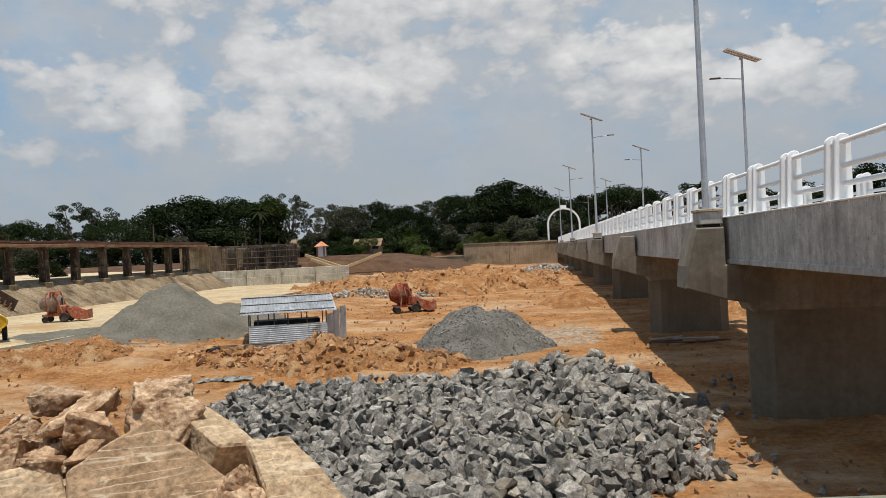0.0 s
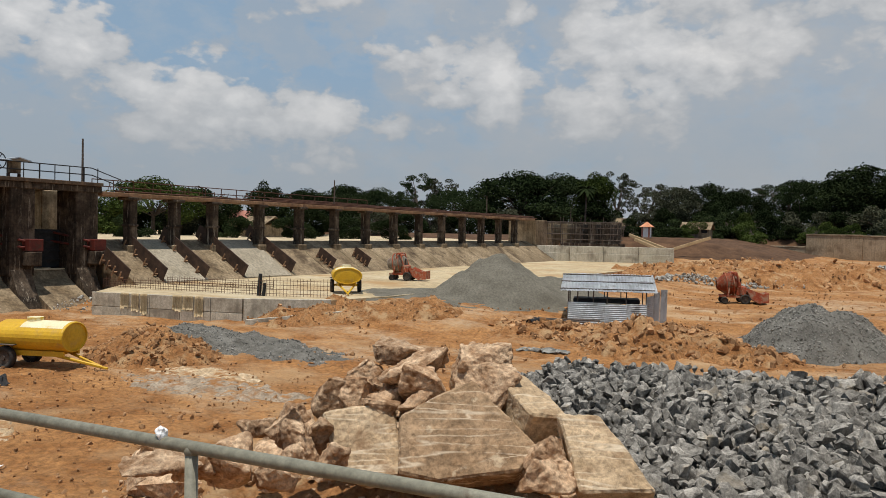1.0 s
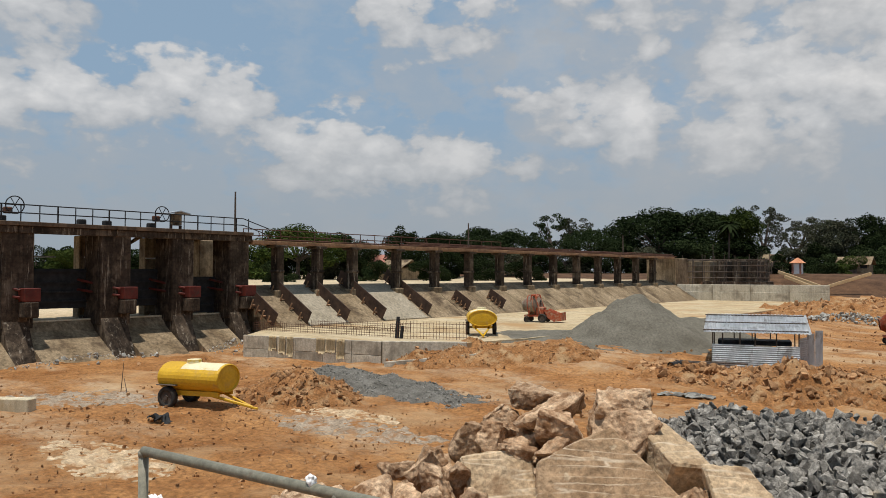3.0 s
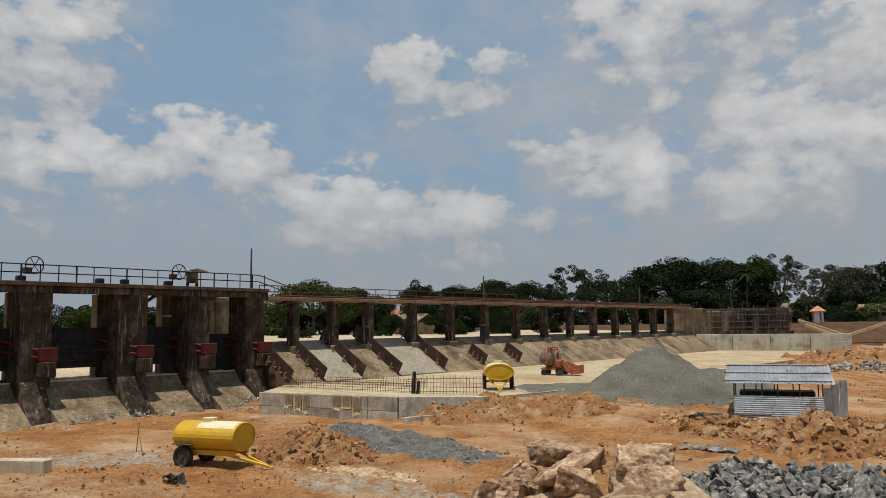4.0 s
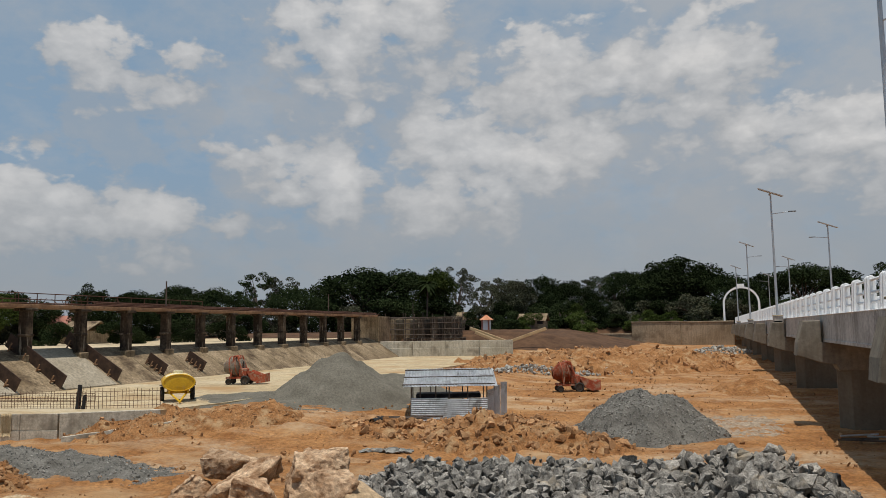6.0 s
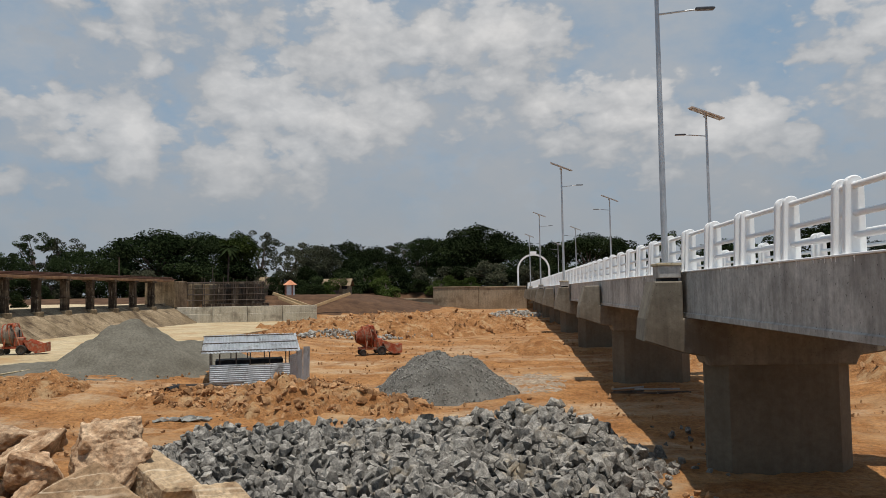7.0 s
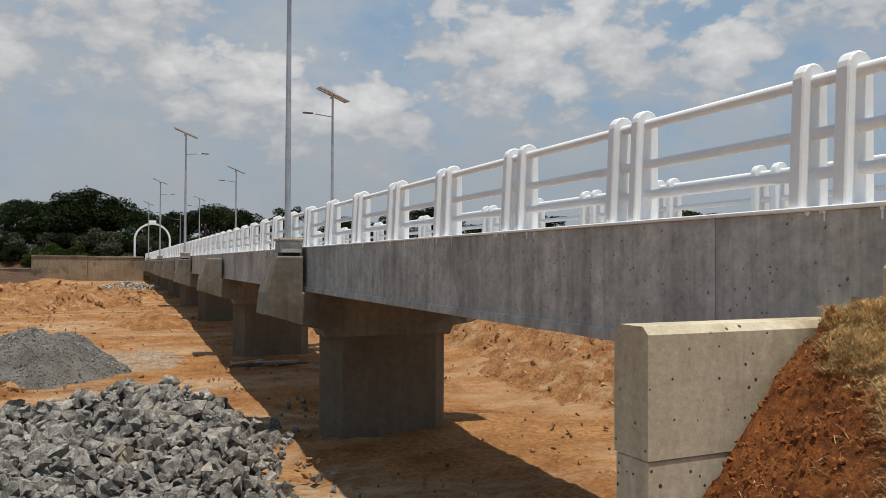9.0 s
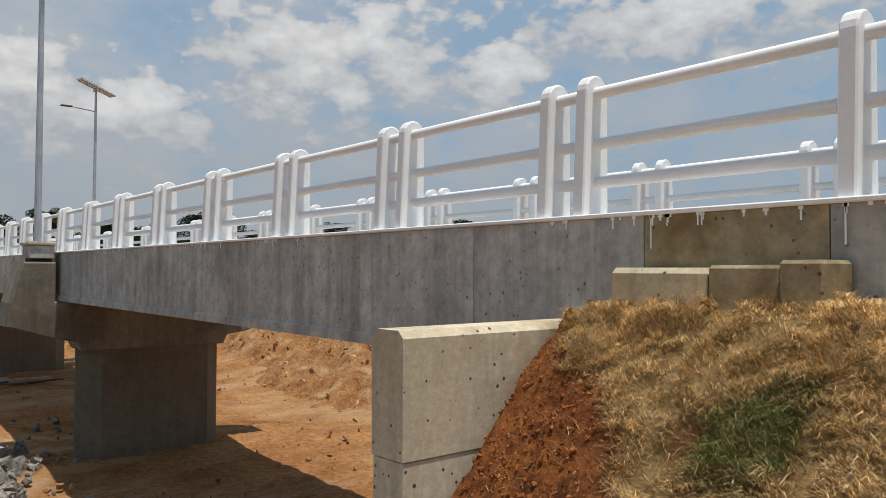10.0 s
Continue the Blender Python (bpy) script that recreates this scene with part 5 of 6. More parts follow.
    sprinkle("pier_rubble", r, (-40, -34.5, 12, 28), 900, (0.1, 0.5), PEBBLES, M["pale_stone"], "broken grey rubble at the foot of the gate piers", 40)


M["slurry"] = mat("slurry", (0.225, 0.165, 0.112), (0.35, 0.28, 0.205), 2.0, 0.92, 0.6, 9.0, grain_mix=1.0, stain=(0.26, 0.115, 0.036), stain_scale=1.6)
M["pale_dust"] = mat("pale_dust", (0.36, 0.25, 0.14), (0.52, 0.395, 0.26), 2.0, 0.95, 0.6, 9.0, grain_mix=1.0, stain=(0.27, 0.12, 0.038), stain_scale=1.6)
M["gravel_chip"] = mat("gravel_chip", (0.15, 0.140, 0.122), (0.28, 0.262, 0.232), 2.0, 0.85, 0.0, island=0.4)
M["red_clod"] = mat("red_clod", (0.20, 0.06, 0.014), (0.37, 0.135, 0.038), 2.0, 0.95, 0.5, island=0.25)
M["pale_stone"] = mat("pale_stone", (0.26, 0.25, 0.22), (0.42, 0.40, 0.36), 1.5, 0.9, 0.4, island=0.3)
build_heaps()


def rubble_height(x, y):
    """Dumped rip-rap: a low plateau with a higher end beside the first pier."""
    edge = 1.0
    for (ax, ay), (bx, by) in zip(RUBBLE_RIM, RUBBLE_RIM[1:] + RUBBLE_RIM[:1]):
        n = Vector((-(by - ay), bx - ax)).normalized()
        edge = min(edge, ((x - ax) * n.x + (y - ay) * n.y + 0.5 * fbm(x, y, 0.6, 2.0)) / 1.6)
    if edge < -0.25:
        return -0.4
    h = 0.55 * smooth01(edge + 0.2) + 0.12 * fbm(x, y, 0.7, 5.0)
    h += 0.85 * math.exp(-((x - 1.6) ** 2 + (y - 22.6) ** 2) / 7) * smooth01(edge + 0.3)
    h += 0.22 * math.exp(-((x + 6.5) ** 2 + (y - 20.5) ** 2) / 14) * smooth01(edge + 0.3)
    return h - 0.1


RUBBLE_RIM = [(-9.6, 20.3), (-4.0, 9.2), (-1.9, 7.8), (0.7, 9.7), (2.7, 13.2), (3.75, 17.2), (3.8, 21.4), (2.5, 24.8), (0.2, 24.6), (-3.0, 23.4), (-8.0, 24.6)]


def build_rubble():
    pile = thing("riprap_pile", "broad pile of angular dark grey rip-rap stones on bare soil", "stone pile")
    # near-black sheet under the stones paints the shade in their gaps
    heap = heap_ob("bed", M["stone_gap_shade"], lambda x, y: rubble_height(x, y) - 0.12, -12, 6, 6.5, 27.5, 0.2, "", "")
    for key in ("label", "category", "kind"):
        if key in heap.keys():
            del heap[key]
    heap.parent = pile
    rng = random.Random(77)
    meshes = stone_set(14, 78, M["stone"], 0.75)
    far, near, taken = [], [], {}
    tries = 0
    while tries < 70000:
        tries += 1
        x, y = rng.uniform(-10.5, 4.6), rng.uniform(7.5, 26.0)
        h = rubble_height(x, y)
        if h < -0.1:
            continue
        s = rng.choice((0.15, 0.20, 0.25, 0.30, 0.36, 0.44)) * rng.uniform(0.85, 1.2) * (1.2 if x > -2 and y > 17 else 1.0)
        key = (int(x / 0.19), int(y / 0.19))
        if taken.get(key, 0) >= 1:
            continue
        taken[key] = 1
        loc = (x, y, floor_at(x, y) + h + rng.uniform(-0.08, 0.20))
        (near if y < 12.4 else far).append((loc, s))
    near.sort(key=lambda p: p[0][1])
    near, far = near[:300], far + near[300:]
    cut = [p for p in near]
    for loc, s in cut:
        m = Matrix.Translation(loc) @ Euler((rng.uniform(0, 6.3), rng.uniform(0, 6.3), rng.uniform(0, 6.3))).to_matrix().to_4x4() @ Matrix.Scale(s, 4)
        share("stone", rng.choice(meshes), pile, m)
    ob = new("stone_rest", scatter("stone_rest", meshes, far, M["stone"]))
    ob.parent = pile
    tagged(ob, kind="stuff")
    # stragglers on the soil round the pile
    bits = []
    for _ in range(45):
        x, y = rng.uniform(3.2, 6.0), rng.uniform(11, 25)
        s = rng.uniform(0.08, 0.3)
        bits.append(((x, y, land(x, y) + 0.25 * s), s))
    tagged(new("loose_stones", scatter("loose_stones", meshes, bits, M["stone"])), "loose grey stones strayed from the pile", "stones", kind="stuff")
    bits = []
    for _ in range(20000):
        x, y = rng.uniform(-36, 14), rng.uniform(9, 70)
        if -40 < x < -22 and y > 23:
            continue
        s = 0.03 + 0.22 * rng.random() ** 6
        if fbm(x, y, 0.15, 8.0) < -0.05:
            s *= 0.5
        bits.append(((x, y, land(x, y) + 0.2 * s), s))
    for _ in range(10000):
        x, y = rng.uniform(-26, -6), rng.uniform(5.5, 18)
        s = 0.015 + 0.11 * rng.random() ** 9
        bits.append(((x, y, land(x, y) + 0.10 * fbm(x, y, 0.35, 3.1) + 0.2 * s), s))
    tagged(new("ground_stones", scatter("ground_stones", TANSTONES, bits, M["tan_rubble"])), "small tan stones and clods strewn over the soil", "stones", kind="stuff")


# almost black, standing in for shade between the rip-rap stones
M["stone_gap_shade"] = mat("stone_gap_shade", (0.02, 0.019, 0.017), (0.045, 0.043, 0.04), 3.0, 0.95, 0.8, 12.0)
build_rubble()


def boulder(x, y, z, sx, sy, sz, rot, seed, edge=0.06):
    rng = random.Random(seed)
    bm = hull(rng, sx * 1.12, sy * 1.12, sz * 1.12, 11, 0.75)
    bmesh.ops.bevel(bm, geom=bm.edges[:], offset=0.03 * min(sx, sy, sz), segments=1, affect="EDGES")
    weather(bm, seed, edge, 1.0)
    ob = mesh_ob("boulder", bm, M["boulder"])
    ob.matrix_world = pose(x, y, z, *rot)
    return tagged(ob, "rough tan laterite boulder in a pile", "boulder", "boulders in the pile")


def weather(bm, seed, edge, k):
    """Cuts a rough block finely and breaks its faces up: broad swells, chipped steps and pitting."""
    bmesh.ops.triangulate(bm, faces=bm.faces[:])
    for _ in range(7):
        long = [e for e in bm.edges if e.calc_length() > edge]
        if not long:
            break
        bmesh.ops.subdivide_edges(bm, edges=long, cuts=1)
        bmesh.ops.triangulate(bm, faces=[f for f in bm.faces if len(f.verts) > 3])
    bm.normal_update()
    off = Vector((seed * 1.7, seed * 0.3, 0))
    for v in bm.verts:
        p = v.co + off
        v.co += v.normal * k * (0.06 * noise.noise(p * 1.5) + 0.035 * noise.noise(p * 4.5) + 0.040 * abs(noise.noise(p * 7)) + 0.022 * noise.noise(p * 17) - 0.05 * max(0.0, noise.noise(p * 2.7) - 0.25))


def slab(at, turn, tilt, outline, thick, seed, rock="slab_rock"):
    """A flat quarried slab: its face leans back by tilt and looks towards the bank; turn is the bearing that it faces away from."""
    bm = prism(outline, "z", -thick, 0.0)
    bmesh.ops.bevel(bm, geom=bm.edges[:], offset=0.035, segments=1, affect="EDGES")
    weather(bm, seed, 0.05, 0.42)
    ob = mesh_ob("boulder", bm, M[rock])
    a, t = radians(-turn), radians(tilt)
    f = Vector((math.sin(a), math.cos(a), 0))
    x = Vector((math.cos(a), -math.sin(a), 0))
    y = Vector((0, 0, 1)) * math.cos(t) + f * math.sin(t)
    n = x.cross(y)
    m = Matrix((x, y, n)).transposed().to_4x4()
    ob.matrix_world = Matrix.Translation(at) @ m
    return tagged(ob, "large flat tan rock slab with pale scratches in a boulder pile", "boulder", "boulders in the pile")


M["slab_rock"] = mat("slab_rock", (0.22, 0.135, 0.072), (0.42, 0.285, 0.17), 1.6, 0.9, 1.0, 9.0, stain=(0.50, 0.38, 0.25), stain_scale=3.4, stain_cut=(0.60, 0.66), grain_mix=1.0, scratch=(0.62, 0.50, 0.36))


M["slab_pale"] = mat("slab_pale", (0.36, 0.25, 0.145), (0.54, 0.40, 0.255), 2.0, 0.9, 1.0, 11.0, stain=(0.27, 0.165, 0.09), stain_scale=2.6, stain_cut=(0.56, 0.70), grain_mix=1.0, scratch=(0.66, 0.54, 0.39))


def build_boulders():
    # core of the pile: smaller stones and earth
    core = top_of(cone(-6.6, 10.6, 2.6, 1.55, 1.15, 0.9, 0.25, 41.0, 0.5), cone(-8.6, 8.9, 2.2, 0.6, 1.2, 0.9, 0.2, 42.0, 0.5), cone(-4.0, 9.9, 2.0, 0.7, 1.2, 0.9, 0.2, 43.0, 0.5))
    heap_ob("boulder_bed", M["red_soil"], core, -13, 0, 5, 15.5, 0.2, "earth and small rubble under the boulder pile", "heap")
    sprinkle("boulder_rubble", core, (-12, -1, 6, 14.5), 1500, (0.1, 0.5), TANSTONES, M["boulder"], "small broken tan stones between the boulders", 50, -0.05)
    rng = random.Random(9)
    # blocks of the pile: place, half width, half height
    upper = [(-6.38, 9.70, 2.74, 0.51, 0.26), (-6.76, 10.10, 2.91, 0.51, 0.18), (-6.19, 10.21, 2.94, 0.12, 0.12), (-5.91, 9.35, 2.57, 0.34, 0.33),
             (-5.46, 10.02, 2.83, 0.51, 0.39), (-5.06, 9.73, 2.64, 0.40, 0.29), (-7.21, 8.66, 2.41, 0.25, 0.26), (-6.84, 8.84, 2.48, 0.22, 0.22),
             (-7.04, 9.47, 2.57, 0.31, 0.25), (-6.55, 9.50, 2.36, 0.23, 0.22), (-4.82, 9.91, 2.44, 0.21, 0.24), (-7.04, 8.87, 2.22, 0.26, 0.21),
             (-6.44, 9.06, 2.27, 0.31, 0.21)]
    lower = [(-7.42, 7.99, 2.10, 0.29, 0.26), (-7.20, 8.15, 2.01, 0.20, 0.25), (-7.98, 7.88, 2.03, 0.22, 0.14), (-7.33, 7.00, 1.86, 0.47, 0.32),
             (-7.03, 7.48, 1.99, 0.25, 0.27), (-6.85, 8.03, 1.99, 0.24, 0.26), (-7.82, 6.04, 1.90, 0.43, 0.20), (-8.16, 6.32, 2.00, 0.32, 0.13),
             (-6.81, 7.03, 1.77, 0.26, 0.20), (-3.85, 9.31, 1.95, 0.29, 0.34), (-3.81, 8.84, 1.85, 0.44, 0.21), (-5.86, 8.99, 2.42, 0.23, 0.13),
             (-6.37, 8.78, 2.42, 0.23, 0.09), (-7.77, 6.56, 1.86, 0.24, 0.19), (-6.44, 7.63, 1.80, 0.28, 0.21), (-6.79, 7.62, 1.83, 0.24, 0.22)]
    for i, (x, y, z, a, b) in enumerate(upper + lower):
        boulder(x, y, z, a * 1.15, a * rng.uniform(0.85, 1.15), b * 1.2, (rng.uniform(-14, 14), rng.uniform(-14, 14), rng.uniform(-25, 25) + 36), 100 + i, edge=0.05)
    # quarried slabs: centre, turn, tilt, outline across and up the face, thickness
    slab((-5.02, 8.86, 2.13), 32, 36, [(0.19, 0.86), (0.62, 0.36), (1.05, -0.12), (0.80, -0.50), (-0.33, -0.66), (-0.88, -0.54), (-0.88, 0.28), (-0.30, 0.62)], 0.50, 201)
    slab((-6.31, 8.33, 2.02), 46, 36, [(-0.57, 0.42), (0.50, 0.54), (0.52, -0.58), (0.07, -0.62), (-0.40, -0.42)], 0.42, 202, "slab_pale")
    slab((-3.16, 9.27, 2.08), 22, 44, [(-0.55, 0.56), (0.02, 0.60), (0.72, -0.50), (-0.25, -0.58)], 0.40, 203, "slab_pale")
    slab((-4.37, 9.77, 2.63), 64, 64, [(-0.26, 0.42), (0.20, 0.50), (0.34, -0.10), (0.26, -0.60), (-0.30, -0.42)], 0.72, 204, "slab_pale")
    # fillers low in the pile
    for i in range(26):
        x, y = rng.uniform(-10.2, -2.6), rng.uniform(6.8, 12.6)
        h = core(x, y)
        if h < 0.05:
            continue
        s = rng.uniform(0.3, 0.6)
        boulder(x, y, floor_at(x, y) + h + 0.1 * s, s, s * rng.uniform(0.7, 1), s * rng.uniform(0.6, 0.9), (rng.uniform(0, 360), rng.uniform(0, 360), rng.uniform(0, 360)), 300 + i, edge=0.1)


build_boulders()


# ---- site things ----
M["sheet_metal"] = mat("sheet_metal", (0.50, 0.53, 0.56), (0.68, 0.70, 0.72), 1.3, 0.36, 0.1, 20.0, metal=0.1, stain=(0.27, 0.265, 0.26), stain_scale=1.5, rand=0.1, grain_mix=0.25, spec=0.5)
M["yellow"] = mat("yellow", (0.55, 0.31, 0.012), (0.64, 0.385, 0.022), 1.5, 0.45, 0.05, 12.0, stain=(0.44, 0.27, 0.08), stain_scale=2.0, stain_cut=(0.58, 0.78), spec=0.4, grain_mix=0.25)
M["yellow_worn"] = mat("yellow_worn", (0.66, 0.56, 0.33), (0.78, 0.70, 0.47), 1.5, 0.6, 0.1, 12.0, stain=(0.64, 0.42, 0.05), stain_scale=1.2, stain_cut=(0.56, 0.62), grain_mix=0.2)
M["rubber"] = mat("rubber", (0.02, 0.02, 0.02), (0.06, 0.05, 0.04), 4.0, 0.9, 0.2)
M["mixer_red"] = mat("mixer_red", (0.30, 0.055, 0.025), (0.42, 0.11, 0.05), 2.5, 0.7, 0.3, 18.0, stain=(0.36, 0.24, 0.16), stain_scale=3.0, stain_cut=(0.5, 0.62))
M["drum_grey"] = mat("drum_grey", (0.34, 0.28, 0.22), (0.46, 0.39, 0.31), 2.5, 0.8, 0.3, 18.0, stain=(0.34, 0.12, 0.06), stain_scale=2.0)
M["pipe_green"] = mat("pipe_green", (0.19, 0.18, 0.13), (0.26, 0.245, 0.185), 4.0, 0.55, 0.1, 40.0, stain=(0.12, 0.08, 0.05), stain_scale=6.0, stain_cut=(0.60, 0.70), spec=0.4)
M["dry_grass"] = mat("dry_grass", (0.42, 0.26, 0.095), (0.78, 0.56, 0.28), 3.0, 0.9, 0.0, 8.0, island=0.6)
M["green_grass"] = mat("green_grass", (0.115, 0.145, 0.038), (0.22, 0.235, 0.075), 1.2, 0.85, 0.0, 3.0, island=0.4)
M["tarp"] = mat("tarp", (0.13, 0.125, 0.112), (0.34, 0.325, 0.29), 5.0, 0.8, 0.4)


def corrugated(w, h, pitch=0.12, depth=0.009, vertical=False, lean=0.0):
    """A corrugated sheet in the xz plane, ribs level or upright, with a turned-over thickness."""
    bm = bmesh.new()
    n = int((w if vertical else h) / pitch * 4)
    cols = 10
    rows = []
    for i in range(n + 1):
        u = i / n
        d = depth * math.sin(2 * math.pi * i / 4)
        row = []
        for j in range(cols + 1):
            v = j / cols
            x, z = (u * w, v * h) if vertical else (v * w, u * h)
            row.append(bm.verts.new((x, d + 0.008 * noise.noise(Vector((x * 2, z * 2, w))), z)))
        rows.append(row)
    for i in range(n):
        for j in range(cols):
            bm.faces.new((rows[i][j], rows[i + 1][j], rows[i + 1][j + 1], rows[i][j + 1]))
    bmesh.ops.solidify(bm, geom=bm.faces[:], thickness=0.004)
    return bm


def build_shed():
    z = 0.72
    shed = thing("site_shed", "small site shed of dented corrugated sheets with a sloping sheet roof", "shed", at=(-13.05, 33.9, z))
    shed.rotation_euler = (0, 0, radians(19))
    W, D, HF, HB = 3.55, 2.75, 1.66, 2.2
    for x in (0.0, 0.42, 1.15, 1.78, 2.65, W):
        bm = bmesh.new()
        tube(bm, (x, 0.05, -0.15), (x + 0.02, 0.05, HF), 0.03, seg=6)
        part("pole", bm, M["bark"], shed)
    for x in (0.0, 0.9, 1.7, 2.5, W):
        bm = bmesh.new()
        tube(bm, (x, D, -0.15), (x, D, HB), 0.03, seg=6)
        part("pole", bm, M["bark"], shed)
    for x0, w, h in ((0.0, 1.72, 1.2), (1.70, 1.0, 1.14), (2.66, 0.92, 1.18)):
        s = part("wall_sheet", corrugated(w, h, 0.09), M["sheet_metal"], shed)
        s.matrix_local = pose(x0, -0.34 - 0.012 * (x0 > 1), -0.04, -10, 0, 0)
    for y0, w, h in ((0.02, 0.95, 1.5), (0.9, 0.9, 1.62), (1.75, 0.98, 1.75)):
        s = part("wall_sheet", corrugated(w, h, 0.09, vertical=(y0 > 0.5)), M["sheet_metal"], shed)
        s.matrix_local = pose(W + 0.03 + 0.42 * y0, y0, -0.04, 0, (3 if y0 > 1.7 else -1), 67)
    for w, x0 in ((1.8, 0.0), (1.75, 1.8)):
        s = part("wall_sheet", corrugated(w, 0.85, 0.09), M["sheet_metal"], shed)
        s.location = (x0, D + 0.03, -0.04)
    s = part("wall_sheet", corrugated(D, 1.1, 0.09), M["sheet_metal"], shed)
    s.matrix_local = pose(-0.03, 0.0, -0.04, 0, 0, 90)
    part("bench", boxes((0.2, W - 0.2, 1.3, 2.4, 1.0, 1.22, 0.04)), M["black"], shed, "dark covered load inside")
    slope = math.degrees(math.atan2(HB - HF, D))
    for i in range(5):
        r = part("roof_sheet", corrugated(1.06, D + 0.65, 0.15, 0.014, True), M["sheet_metal"], shed)
        r.matrix_local = pose(-0.36 + i * 0.84, -0.25, HF + 0.01 + 0.012 * (i % 2), slope - 90, 0, 0)
    for y, zz in ((0.05, HF), (1.4, (HF + HB) / 2), (D, HB)):
        bm = bmesh.new()
        tube(bm, (-0.4, y, zz + 0.09), (W + 0.4, y, zz + 0.10), 0.025, seg=6)
        part("batten", bm, M["bark"], shed)
    # planks and a pipe lying in front
    for i, (x, y, l, a) in enumerate(((-14.3, 32.6, 2.2, 8), (-14.0, 32.3, 2.6, -4), (-13.2, 32.8, 2.0, 15))):
        bm = boxes((0, l, -0.09, 0.09, 0, 0.04))
        p = mesh_ob("plank", bm, M["bark"])
        p.matrix_world = pose(x, y, floor_at(x, y) + 0.08 + 0.05 * i, 0, 0, a)
        tagged(p, "weathered dark plank lying by the shed", "plank", "planks by the shed")
    bm = bmesh.new()
    tube(bm, (0, 0, 0.14), (0.1, 0.9, 0.14), 0.14, seg=14, cap=False)
    tube(bm, (0, 0, 0.14), (0.1, 0.9, 0.14), 0.12, seg=14, cap=False)
    p = mesh_ob("pipe_piece", bm, M["black"], True)
    p.location = (-13.45, 30.3, floor_at(-13.4, 30.3) + 0.18)
    tagged(p, "short black pipe lying on the ground", "pipe")
    # crumpled sheet
    bm = bmesh.new()
    bmesh.ops.create_grid(bm, x_segments=34, y_segments=18, size=1.0)
    for v in bm.verts:
        p = v.co.copy()
        v.co = Vector((p.x * 0.95 + 0.2 * noise.noise(p * 2.1), p.y * 0.38 + 0.25 * noise.noise(p * 1.5), 0.02 + 0.20 * abs(noise.noise(p * 2.6)) * (1 - 0.7 * p.length_squared / 2) + 0.07 * noise.noise(p * 7)))
    bmesh.ops.solidify(bm, geom=bm.faces[:], thickness=0.01)
    t = mesh_ob("tarpaulin", bm, M["tarp"])
    t.location = (-11.2, 26.7, floor_at(-11.2, 26.7) - 0.02)
    t.rotation_euler = (0, 0, 0.15)
    tagged(t, "crumpled grey plastic tarpaulin lying on the soil", "tarpaulin")


build_shed()


def wheel(parent, x, y, r, w):
    """A wheel on an axle along y: tyre and rim."""
    bm = bmesh.new()
    n = 20
    prof = [(r * 0.62, -w / 2), (r * 0.93, -w / 2), (r, -w * 0.3), (r, w * 0.3), (r * 0.93, w / 2), (r * 0.62, w / 2)]
    rings = [[bm.verts.new((x + pr * math.cos(2 * math.pi * i / n), y + py, r + pr * math.sin(2 * math.pi * i / n))) for pr, py in prof] for i in range(n)]
    for i in range(n):
        a, b = rings[i], rings[(i + 1) % n]
        for k in range(len(prof)):
            bm.faces.new((a[k], b[k], b[(k + 1) % len(prof)], a[(k + 1) % len(prof)]))
    bmesh.ops.recalc_face_normals(bm, faces=bm.faces)
    wh = part("wheel", bm, M["rubber"], parent, "dusty black tyre", True)
    bm = bmesh.new()
    tube(bm, (x, y - w * 0.3, r), (x, y + w * 0.3, r), r * 0.61, seg=16)
    tube(bm, (x, y - w * 0.55, r), (x, y + w * 0.55, r), r * 0.2, seg=10)
    part("rim", bm, M["bark"], wh)
    return wh


